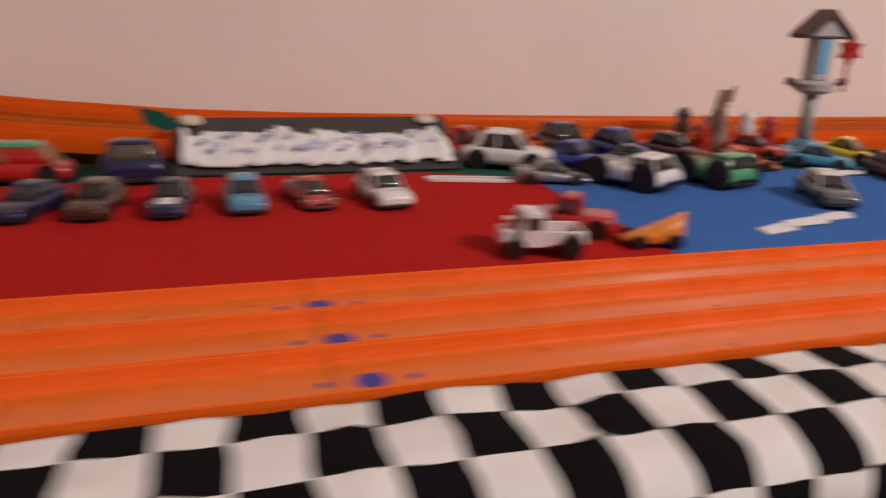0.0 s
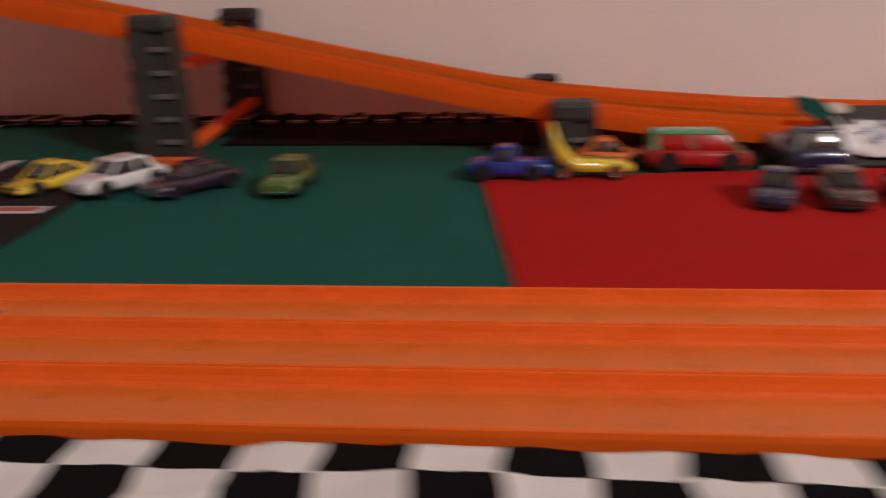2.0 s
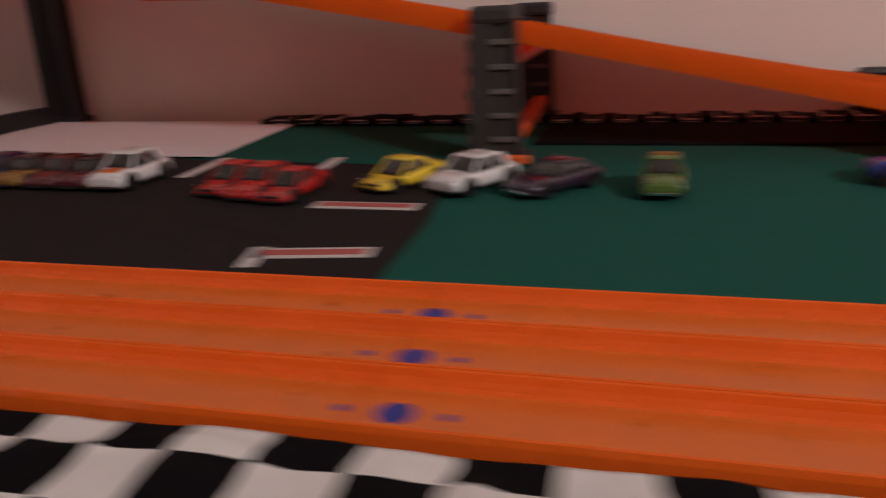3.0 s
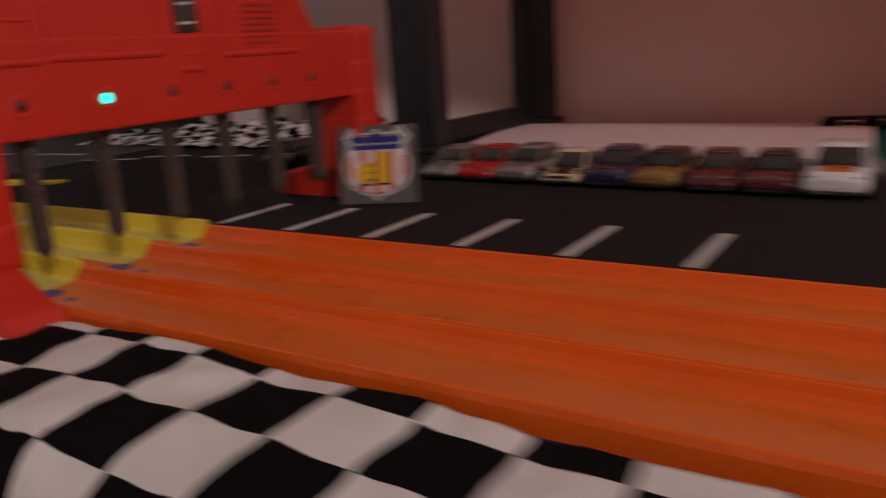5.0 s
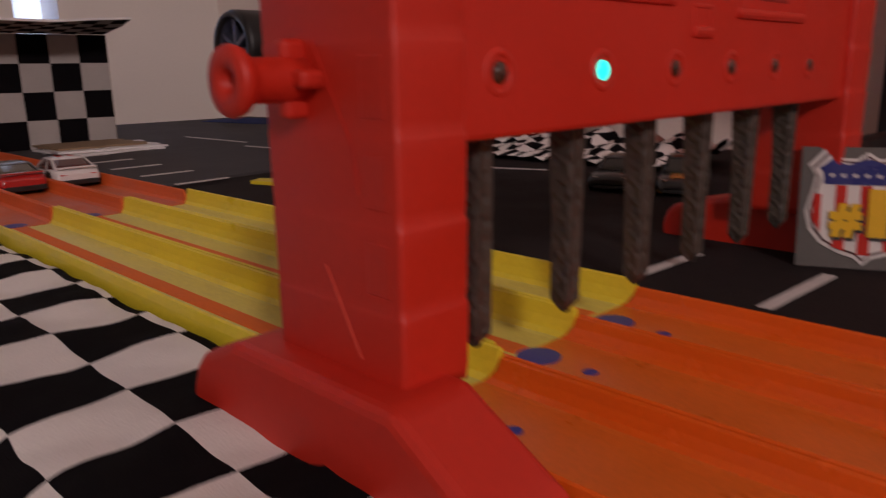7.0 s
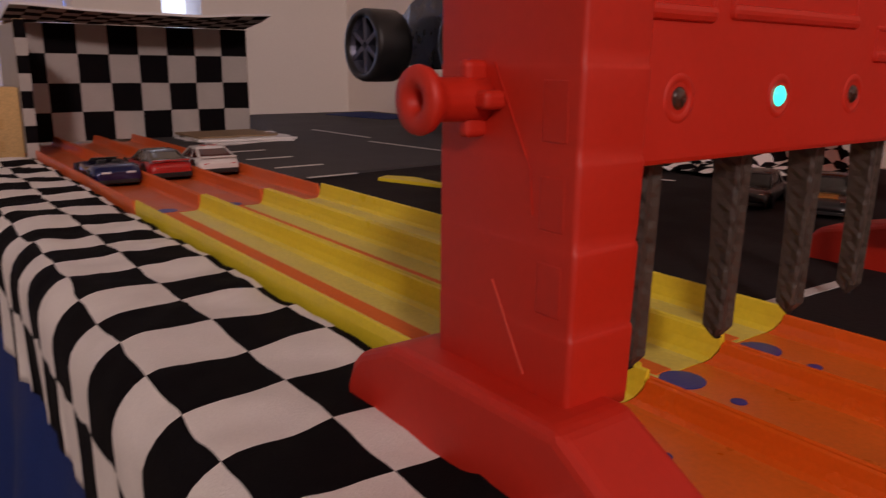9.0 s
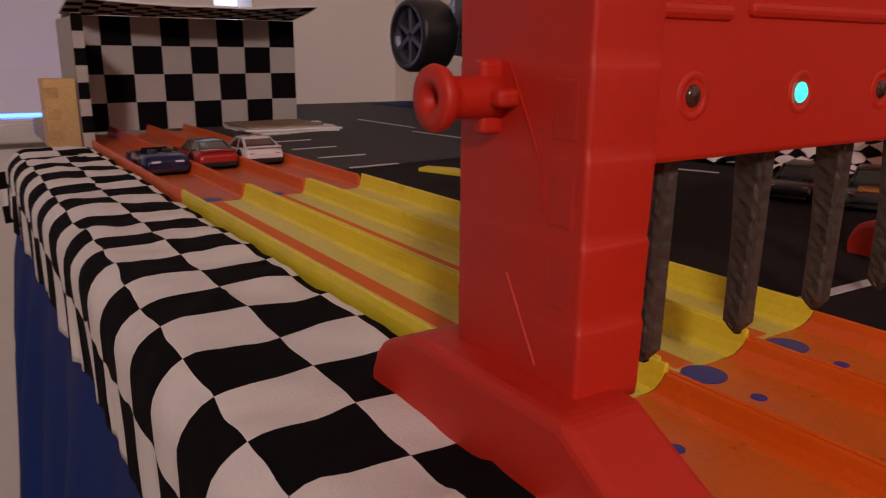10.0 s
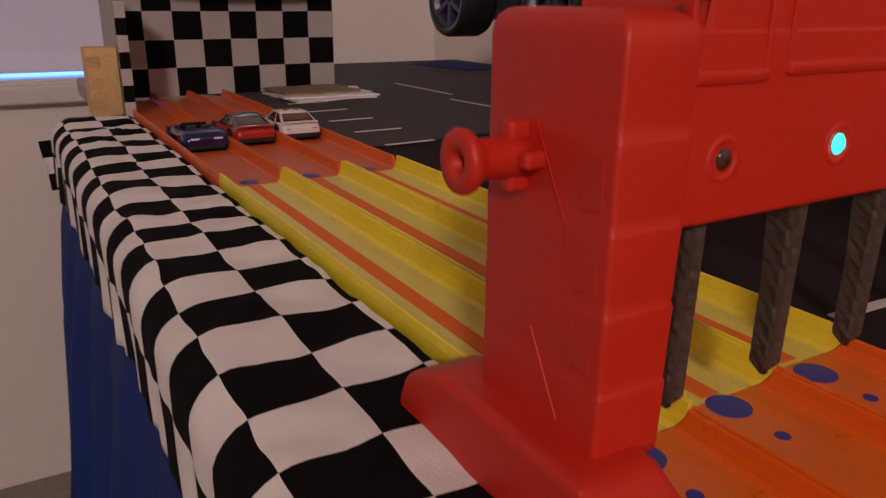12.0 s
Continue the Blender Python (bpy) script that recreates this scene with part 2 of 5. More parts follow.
def fold(y_top, s):
    """Place of the cloth s metres from the track: flat, round the table's edge, then down."""
    flat, r = 0.056, 0.017
    if s < flat:
        return -s, 0.0012
    a = (s - flat) / r
    if a < math.pi / 2:
        return -flat - r * math.sin(a), 0.0012 - r * (1 - math.cos(a))
    return -flat - r, 0.0012 - r - (s - flat - r * math.pi / 2)


KNOTS = ((-0.72, -12.67), (-0.251, -4.75), (-0.204, -3.75), (-0.0885, -1.75), (-0.0025, -0.25), (0.0265, 0.25), (0.142, 2.25), (0.224, 3.75), (0.366, 6.25), (0.701, 12.25), (0.8375, 14.75), (0.948, 16.75), (1.052, 18.75), (1.298, 23.75), (2.6, 50.9))


def blend(v, table):
    """Piecewise-linear look-up of v."""
    for (a0, b0), (a1, b1) in zip(table, table[1:]):
        if v <= a1 or (a1, b1) == table[-1]:
            return b0 + (b1 - b0) * (v - a0) / (a1 - a0)


UNKNOT = tuple((k, x) for x, k in KNOTS)
SKEW = ((-1, 0.0058), (-0.05, 0.0058), (0.1, 0.0090), (0.15, 0.0120), (0.22, 0.0120), (0.28, 0.0155), (0.335, 0.0198), (0.7, 0.0215), (1.0, 0.0215), (1.18, 0.0235), (3, 0.0235))
LIFT = ((-1, 0.0), (0.10, 0.0005), (0.16, 0.0028), (0.22, 0.0020), (0.26, 0.0), (0.43, 0.0), (0.65, 0.0035), (3, 0.0035))
START = ((-1, 0.0022), (0.22, 0.0022), (0.30, 0.0062), (0.42, 0.0064), (0.60, 0.0038), (1.05, 0.0038), (1.2, 0.0022), (3, 0.0022))
ROWS = ((0, 0.0), (1, 0.0253), (2, 0.0515), (4, 0.1095), (9, 0.26))
STRETCH = ((-1, 1.10), (0.04, 1.10), (0.14, 0.98), (3, 0.98))
SUBD = 8
bm = bmesh.new()
K0, NX, NS = -11.25, 122, 5
rows = []
for j in range(NS * SUBD + 1):
    row = []
    for i in range(NX * SUBD + 1):
        x = blend(K0 + 0.5 * i / SUBD, UNKNOT)
        b1 = blend(x, SKEW)
        s0 = blend(x, START) + blend(x, LIFT)
        s = s0 + (b1 - s0) * j / SUBD if j < SUBD else b1 + blend(x, STRETCH) * blend((j - SUBD) / SUBD, ROWS)
        w = noise.noise((x * 9, s * 14, 0.3))
        w2 = noise.noise((x * 34, s * 40, 2.3))
        hang = max(0.0, s - 0.07)
        s += hang * (0.10 * noise.noise((x * 17, 4.2, 0.5)) + 0.02)
        wav = (0.0016 * w + 0.0014 * noise.noise((x * 55, s * 60, 3.3))) * min(1.0, max(0.0, (s - 0.006) / 0.01))
        y, z = fold(0, s + wav)
        z -= 0.10 * hang * noise.noise((x * 6, 2.2, 0.9))
        y -= hang * (0.01 + 0.09 * noise.noise((x * 30, 1.7, s * 4)) + 0.04 * noise.noise((x * 75, 6.7, s * 5)))
        crease = max(0.0, 0.16 - abs(noise.noise((x * 13 + s * 9, s * 11 - x * 5, 7.7)))) / 0.16
        z += 0.0022 * abs(w) + 0.0017 * w2 + 0.0017 * crease * crease * min(1.0, s / 0.02) + 0.0009 * noise.noise((x * 85, s * 95, 4.4)) + 0.0011 + blend(x, LIFT) * min(1.0, max(0.0, (0.075 - s) / 0.03))
        row.append(bm.verts.new((x + 0.0026 * noise.noise((s * 16, x * 11, 5.1)) + 0.0018 * noise.noise((s * 75, x * 60, 9.1)) + 0.003 * hang / 0.05 * noise.noise((x * 40, s * 10, 8.0)), y, z)))
    rows.append(row)
for j in range(NS * SUBD):
    for i in range(NX * SUBD):
        f = bm.faces.new((rows[j][i], rows[j][i + 1], rows[j + 1][i + 1], rows[j + 1][i]))
        f.material_index = (i // SUBD + j // SUBD + 1) % 2
cloth = part("checkered_cloth", bm, (CLW, CLB), smooth=True)
mod = cloth.modifiers.new("thickness", "SOLIDIFY")
mod.thickness, mod.offset = 0.0007, 1
bm = bmesh.new()
g = [[bm.verts.new((-0.648 - 0.014 * u - 0.004 * v, -0.066 - 0.015 * u + 0.006 * v * (1 - u) + 0.003 * math.sin(5 * u + 3 * v), -0.016 - 0.050 * v - 0.004 * u)) for u in (0, 0.5, 1.0)] for v in (0, 0.33, 0.66, 1.0)]
for j in range(3):
    for i in range(2):
        bm.faces.new((g[j][i], g[j][i + 1], g[j + 1][i + 1], g[j + 1][i])).material_index = (i // 2 + j + 1) % 2
flap = part("corner_flap", bm, (CLW, CLB), cloth, "corner of the cloth sticking out", smooth=True)
mod = flap.modifiers.new("thickness", "SOLIDIFY")
mod.thickness = 0.0007
tagged(cloth, "black and white checkered cotton cloth draped over the table's front edge", "tablecloth")

bm = bmesh.new()
rows = []
NXC = 520
for z, dy in ((-0.0008, 0.124), (-0.0008, 0.0), (-0.0008, -0.02), (-0.0012, -0.05), (-0.006, -0.0600), (-0.015, -0.0625), (-0.05, -0.066), (-0.075, -0.070), (-0.1, -0.076), (-0.17, -0.085), (-0.25, -0.090), (-0.32, -0.095), (-0.377, -0.101)):
    row = []
    for i in range(NXC + 1):
        x = -0.658 + 3.3 * i / NXC
        d = min(1.0, max(0.0, (-z - 0.05) / 0.3))
        calm = min(1.0, 0.1 + (x + 0.658) / 0.12)
        y = dy + calm * d * (0.016 * math.sin(x * 55 + 2.5 * noise.noise((x * 4, z * 2, 0))) + 0.012 * noise.noise((x * 25, z * 3, 3)))
        row.append(bm.verts.new((x + (0 if z > -0.03 else 0.02 * d), y, z)))
    rows.append(row)
for a, b in zip(rows, rows[1:]):
    for i in range(NXC):
        bm.faces.new((a[i], a[i + 1], b[i + 1], b[i]))
bc = part("blue_tablecloth", bm, BLUEC, smooth=True)
mod = bc.modifiers.new("thickness", "SOLIDIFY")
mod.thickness, mod.offset = 0.0008, -1
tagged(bc, "blue cloth hanging in folds down the table's front", "tablecloth")

# ---- mats on the table ----
sheet("green_felt", [(0.300, 0.43), (0.575, 0.43), (0.59, 0.126), (0.90, 0.126), (0.885, 0.36), (1.47, 0.37), (2.6, 0.36), (2.6, 0.66), (0.285, 0.66)], -0.004, -0.0008, GREENF, "dark green felt sheet under the parked toy cars", "felt sheet")
sheet("red_felt", [(0.902, 0.127), (1.478, 0.127), (1.468, 0.362), (1.38, 0.395), (1.15, 0.40), (0.880, 0.366)], -0.0007, 0.0012, REDF, "bright red felt sheet lying on the green one", "felt sheet")
sheet("blue_felt", [(1.4795, 0.127), (2.6, 0.127), (2.6, 0.362), (1.470, 0.364)], -0.0007, 0.0011, BLUEF, "blue felt sheet with white paper shapes on it", "felt sheet")
sheet("black_mat", [(-0.385, 0.126), (0.5955, 0.126), (0.592, 0.25), (0.57, 0.405), (0.29, 0.425), (0.286, 0.62), (-0.44, 0.62)], -0.0007, 0.0012, BLACKMAT, "black mat with white parking lines", "play mat")
pts = [(-0.39, 0.126)] + [(-0.385 - 0.02 * math.sin(k / 8 * 3.1), 0.15 + 0.5 * k / 8) for k in range(9)]
sheet("road_card", [(-1.12, 0.126), (-1.12, 0.66)] + pts[::-1], 0.0013, 0.0035, ROADMAT, "dark grey card road with white lane lines", "play mat")
sheet("white_paper", [(-0.01, 0.446), (0.333, 0.434), (0.322, 0.652), (-0.045, 0.655)], 0.0014, 0.002, WHITEP, "sheet of white paper lying behind parked cars", "paper")
bm = bmesh.new()
box(bm, 0.622, 1.05, 0.508, 0.655, -0.0007, 0.0016)
tagged(part("black_border_cloth", bm, CLB), "black cloth strip along the wall under the ramp", "cloth")
bm = bmesh.new()
random.seed(5)
for k in range(46):
    x = 0.28 + k * 0.0165
    box(bm, x, x + 0.0165, 0.625, 0.664, 0.0017, 0.0045 + 0.0035 * random.random(), 0.001, k % 2)
tagged(part("checkered_edging", bm, (CLB, CLW)), "rolled checkered cloth edge against the wall", "cloth")


def line(x, y, w, length, ang=0.0, z=0.0013, material=WLINE, label="white parking line on the black mat", group="parking lines"):
    b = bmesh.new()
    box(b, -w / 2, w / 2, 0, length, 0, 0.0004)
    o = tagged(part("parking_line", b, material), label, "line marking", group)
    o.matrix_basis = pose(x, y, z, 0, 0, ang)
    return o


for k in range(0, 6):
    line(0.0045 + 0.0553 * k, 0.148, 0.0052, 0.058, -2)
for x, y0 in ((0.352, 0.35), (0.408, 0.325), (0.462, 0.355), (0.531, 0.325)):
    line(x, y0, 0.011, 0.08, 3)
line(0.520, 0.148, 0.010, 0.034, 12)
for x, y, n, a in ((0.508, 0.276, 0.074, -90), (0.519, 0.171, 0.066, -81)):
    line(x - 0.004, y - 0.001, 0.017, n, a, 0.0013, WLINE, "red and white tape mark on the black mat", "tape marks")
    line(x, y - 0.0004, 0.0085, n - 0.008, a, 0.0018, PINKT, "red strip on a white tape mark", "tape marks")
for k in range(6):
    line(-0.376 - 0.0665 * k, 0.148 + 0.003 * k, 0.0045, 0.045, 3 - 2 * k % 3, 0.0036, WLINE, "thin white parking line on the grey card", "card lines")
for x, y, a, n in ((-0.60, 0.34, -84, 0.16), (-0.78, 0.36, -88, 0.14), (-0.52, 0.42, -80, 0.12)):
    line(x, y, 0.004, n, a, 0.0036, WLINE, "long thin white lane line on the grey card", "card lines")
for x, y in ((-0.445, 0.318), (-0.39, 0.335), (-0.345, 0.365), (-0.265, 0.375)):
    line(x, y, 0.004, 0.05, -70)


# ---- the race track: three lanes of click-together sections ----
PITCH, LW, Z0 = 0.041, 0.0407, -0.0006


def lane_outline(y0, wall, z=0.0, low=None):
    """Cross-section of a lane: flat floor running up in a curve into rounded side walls."""
    fl, top = 0.0018, wall if low is None else low
    half = [(0.0, 0.0), (-0.0001, top * 0.7), (0.0003, top - 0.0004), (0.0010, top), (0.0017, top - 0.0005), (0.0023, fl + (top - fl) * 0.55), (0.0032, fl + (top - fl) * 0.2), (0.0046, fl + (top - fl) * 0.04), (0.0062, fl)]
    left = [(y0 + y, z + h) for y, h in half]
    right = [(y0 + LW - y, z + h) for y, h in half]
    return [left[0], right[0]] + right[1:] + left[:0:-1]


def disc(x, y, z, r, parent, name="connector"):
    b = bmesh.new()
    lathe(b, [(r, 0), (r, 0.00012), (r * 0.96, 0.0002)], 24)
    o = part(name, b, BLUEP, parent, "blue connector showing through the track")
    o.location = (x, y, z)
    return o


def section(x0, x1, lane, material, wall, label, joint=True, cut0=0.0, cut1=0.0, lean0=0.0, lean1=0.0):
    t = thing("track_section", label, "toy track", "race track sections")
    b = bmesh.new()
    y0 = lane * PITCH
    stops = [(x0 + 0.0004, cut0)] + ([(x0 + 0.006, 0)] if cut0 else []) + ([(x1 - 0.005, 0)] if cut1 else []) + [(x1 - 0.0004, cut1)]
    rings = []
    for k, (x, cut) in enumerate(stops):
        lean = lean0 if k == 0 else lean1 if k == len(stops) - 1 else 0.0
        rings.append([(x + lean * min(1.0, max(0.0, (z - Z0 - 0.0018) / 0.0055)) ** 0.6, y, z) for y, z in lane_outline(y0, wall, Z0, cut or None)])
    loft(b, rings, other=(8, 9, 10))
    part("lane", b, (material, {ORANGE: ORANGEF, YELLOW: YELLOWF, ORANGE3: ORANGE3F}[material]), t)
    y = lane * PITCH + LW / 2
    if joint:
        x0 += (0.005, -0.001, -0.004)[lane] if x0 > 0.1 else (-0.002, -0.004, -0.001)[lane]
        disc(x0 + 0.009, y, Z0 + 0.0018, 0.0066, t)
        disc(x0 + 0.027, y, Z0 + 0.0018, 0.0022, t)
        disc(x0 - 0.010, y, Z0 + 0.0019, 0.0022, t)
    return t


for lane in range(3):
    seam = (0.0290, 0.0245, 0.0210)[lane]
    for x0, x1 in ((seam, 0.631), (0.631, 1.241), (1.241, 1.851), (1.851, 2.46)):
        section(x0, x1, lane, ORANGE, 0.0092, "bright orange plastic track section lying on the table", lean0=0.0045 if x0 < 0.1 else 0)
    section(-0.765, -0.305, lane, ORANGE3, 0.0105, "worn red-orange track section running into the checkered box", False, cut1=0.005)
    t = section(-0.304, seam + 0.0004, lane, YELLOW, 0.0118, "translucent yellow track section with an orange centre strip", False, lean1=0.0045)
    y = lane * PITCH + LW / 2
    b = bmesh.new()
    box(b, -0.3035, seam - 0.0015, y - 0.0036, y + 0.0036, Z0 + 0.0017, Z0 + 0.0022, 0.0002)
    part("centre_strip", b, STRIP, t, "orange strip between the yellow floor halves")
    disc(-0.312, y, Z0 + 0.0019, 0.0062, t)

# ---- finish gate ----
gate = thing("finish_gate", "red plastic finish gate with lamps and hanging lane flags", "toy gate")
FOOT = [(-0.0135, 0.0), (-0.0145, 0.008), (-0.0135, 0.0125), (-0.0095, 0.0165), (0.006, 0.0232), (0.061, 0.0232), (0.084, 0.0090), (0.087, 0.003), (0.087, 0.0)]
for y0, y1 in ((-0.0235, -0.0012), (0.236, 0.262)):
    b = bmesh.new()
    prism(b, FOOT if y0 < 0 else [(min(u, 0.060) - (0.013 if u < 0 else 0.0), v) for u, v in FOOT[:6]] + [(0.060, 0.0)], y0, y1, "y")
    bmesh.ops.recalc_face_normals(b, faces=b.faces[:])
    bmesh.ops.bevel(b, geom=[e for e in b.edges if min(v.co.z for v in e.verts) > 0.006], offset=0.0026, segments=3, affect="EDGES", profile=0.5)
    part("foot", b, RED, gate)
for y0, y1 in ((-0.0145, 0.0045), (0.226, 0.25)):
    rings, marks = [], (0.020, 0.0372, 0.0545, 0.0715, 0.089, 0.1070)
    for z0, z1 in zip(marks, marks[1:]):
        for z, o in ((z0 + 0.0003, -0.0003), (z0 + 0.003, -0.00015), (z1 - 0.004, 0.0), (z1 - 0.0010, 0.0001), (z1, -0.0001)):
            rings.append([(x, y, z) for x, y in rounded(0.0130 - 0.5 * o, 0.0555 + o, y0 - 0.3 * o, y1 + o, 0.0013, 4)])
    for dz, o in ((0.0016, 0.0003), (0.0032, 0.0010), (0.0043, 0.0022), (0.0048, 0.0038)):
        rings.append([(x, y, 0.1070 + dz) for x, y in rounded(0.0130 + o, 0.0558 - 2.2 * o, y0 + o, y1 - o, 0.0013, 4)])
    b = bmesh.new()
    loft(b, rings)
    col_ = part("column", b, RED, gate, "red column of five slightly flared tiers", smooth=True)
    col_.data.polygons.foreach_set("use_smooth", [len(p.vertices) == 4 for p in col_.data.polygons])
for z0, z1 in ((0.0405, 0.0515), (0.0575, 0.0685), (0.0745, 0.0865)):
    b = bmesh.new()
    box(b, 0.0455, 0.0525, -0.01462, -0.0140, z0, z1, 0.0005)
    part("side_panel", b, RED, gate)
SCUFF = mat("scuffed_red_plastic", (0.72, 0.085, 0.05), 0.45, vary=0.15, scale=200, bump=0.05)
for xa, za, xb, zb_ in ((0.0315, 0.0895, 0.0430, 0.0690), (0.0428, 0.0692, 0.0440, 0.0600), (0.0325, 0.0445, 0.0430, 0.0265)):
    b = bmesh.new()
    prism(b, [(xa, za), (xb, zb_), (xb - 0.0004, zb_ - 0.0002), (xa - 0.0002, za - 0.0001)], -0.01474, -0.0140, "y")
    part("side_ridge", b, SCUFF if za < 0.05 else RED, gate, "thin slanting ridge rubbed pale" if za < 0.05 else "")
for dx, dz in ((0.0019, 0.0078), (0.0078, 0.0019)):
    b = bmesh.new()
    for sg in (-1, 1):
        box(b, 0.0272 + (0.003 * sg if dx > dz else -dx), 0.0272 + (dx * sg if dx > dz else dx), -0.0196, -0.0138, 0.0820 + (0.003 * sg if dz > dx else -dz), 0.0820 + (dz * sg if dz > dx else dz), 0.0)
    bmesh.ops.recalc_face_normals(b, faces=b.faces[:])
    bmesh.ops.bevel(b, geom=b.edges[:], offset=0.0013, segments=3, affect="EDGES", profile=0.5)
    part("peg_fin", b, RED, gate, "pair of short fins at the peg's foot")
b = bmesh.new()
lathe(b, [(0.0052, 0.0), (0.0050, 0.004), (0.0049, 0.0100), (0.0054, 0.0112), (0.0072, 0.0126), (0.0077, 0.0140), (0.0072, 0.0150), (0.0045, 0.0152), (0.0027, 0.0146), (0.0021, 0.0125), (0.0019, 0.0090)], 28, pose(0.0272, -0.0145, 0.0819, 90, 0, 0) @ Matrix.Diagonal((0.9, 0.9, 1.12, 1)))
part("peg", b, RED, gate, "hollow red peg on the gate's side", smooth=True)
b = bmesh.new()
box(b, 0.0155, 0.0528, -0.006, 0.247, 0.0690, 0.1085, 0.0012)
part("beam", b, RED, gate)
b = bmesh.new()
prism(b, [(0.006, 0.1050), (0.012, 0.118), (0.022, 0.16), (0.170, 0.16), (0.188, 0.126), (0.201, 0.1050)], 0.014, 0.0525, "x")
bmesh.ops.bevel(b, geom=b.edges[:], offset=0.0025, segments=2, affect="EDGES", profile=0.5)
part("crest", b, RED, gate)
# gate red darkened: vent slots are thin bars coloured like shaded recesses
DARKRED = mat("shaded_slot_red", (0.30, 0.013, 0.005), 0.7, vary=0.1)
for y0, y1, z0, z1 in ((0.003, 0.027, 0.0975, 0.116), (0.032, 0.088, 0.0985, 0.146), (0.126, 0.179, 0.0965, 0.132), (0.0985, 0.1105, 0.0905, 0.1000)):
    b = bmesh.new()
    for i, a in enumerate(((y0, y1, z0, z0 + 0.0034), (y0 + 0.0003, y1 - 0.0003, z1 - 0.0014, z1), (y0 + 0.0003, y0 + 0.0017, z0 + 0.0025, z1 - 0.0010), (y1 - 0.0017, y1 - 0.0003, z0 + 0.0025, z1 - 0.0010))):
        box(b, 0.0505, (0.0541, 0.0532, 0.0533, 0.0533)[i], *a, (0.0013, 0.0005, 0.0005, 0.0005)[i])
    part("panel_frame", b, RED, gate)
for k in range(7):
    b = bmesh.new()
    box(b, 0.0518, 0.0530, 0.1415, 0.1640, 0.1025 + 0.0032 * k, 0.1037 + 0.0032 * k, 0.0003)
    part("vent_slot", b, DARKRED, gate)
b = bmesh.new()
box(b, 0.0500, 0.0531, 0.0970, 0.1115, 0.1090, 0.1360, 0.0006)
disp = part("display", b, mat("dark_display_glass", (0.03, 0.025, 0.022), 0.15, vary=0.1, bump=0, coat=0.5), gate, "small dark display window")
for z in (0.1130, 0.1220):
    b = bmesh.new()
    box(b, 0.0529, 0.0534, 0.0995, 0.1085, z, z + 0.0012, 0.0002)
    part("display_bar", b, WLINE, disp, "pale bar on the display")
b = bmesh.new()
box(b, 0.0529, 0.0534, 0.1005, 0.1075, 0.1290, 0.1315, 0.0002)
part("digit", b, REDLED, disp, "lit red segment")
for k in range(6):
    y = (0.0169, 0.0549, 0.0903, 0.1250, 0.1580, 0.1890)[k]
    b = bmesh.new()
    lathe(b, [(0.0054, 0), (0.0051, 0.0005), (0.0043, 0.0008), (0.0033, 0.0006), (0.0031, 0.0)], 24, pose(0.0523, y, 0.0825, 0, 90, 0))
    ring = part("lamp_bezel", b, RED, gate, smooth=True)
    b = bmesh.new()
    lathe(b, [(0.0025, 0), (0.0024, 0.0006), (0.0017, 0.0012), (0.0006, 0.0015)], 18, pose(0.0523, y, 0.0825, 0, 90, 0))
    part("lamp", b, LED if k == 1 else LEDOFF, ring, "lit turquoise-green lamp" if k == 1 else "unlit brown lamp", smooth=True)
    yf = 0.0208 + 0.0358 * k
    b = bmesh.new()
    rings = []
    for i in range(31):
        z = 0.0705 - 0.0515 * i / 30
        w = 0.0028 + (0.00012 if i % 2 else 0.0) - 0.0009 * max(0, i - 28)
        xb, xf = 0.0375 + 0.0016 * min(1, i / 15) + 0.0012 * max(0, i - 28), 0.0455 - 0.0009 * i / 30 - 0.0012 * max(0, i - 28)
        e = 0.00022 if i % 3 else -0.0002
        rings.append([(xb, yf - w, z), (xb + 0.0012, yf - w - e * 0.6, z), ((xb + xf) / 2, yf - w + e, z), (xf - 0.001, yf - w - e * 0.6, z), (xf, yf - w + 0.0005, z), (xf - 0.0006 + e, yf, z), (xf, yf + w - 0.0005, z), (xf - 0.001, yf + w + e * 0.6, z), ((xb + xf) / 2, yf + w - e, z), (xb + 0.0012, yf + w + e * 0.6, z), (xb, yf + w, z)])
    loft(b, rings)
    bmesh.ops.recalc_face_normals(b, faces=b.faces[:])
    part("lane_flag", b, FLAG, gate, "dark grey textured hanging flag")

# ---- shield sign ----
sign = thing("shield_sign", "grey card with a red, white and blue number-one shield", "sign", m=pose(0.0455, 0.2130, 0.0013, -13, 0, 24) @ Matrix.Scale(0.91, 4))
b = bmesh.new()
box(b, 0, 0.0545, 0, 0.0016, 0, 0.0545, 0.0004)
part("card", b, mat("grey_sign_card", (0.10, 0.09, 0.08), 0.6), sign)


def shield(k, cx=0.027, cz=0.0285):
    half = [(0, -0.0250), (0.003, -0.0222), (0.010, -0.0200), (0.0165, -0.0165), (0.0210, -0.0110), (0.0228, -0.003), (0.0205, 0.006), (0.0196, 0.0120), (0.0225, 0.0165), (0.0178, 0.0218), (0.0160, 0.0240), (0.010, 0.0196), (0.004, 0.0194), (0, 0.0222)]
    pts = half + [(-x, z) for x, z in half[-2:0:-1]]
    return [(cx + x * k, cz + z * k) for x, z in pts]


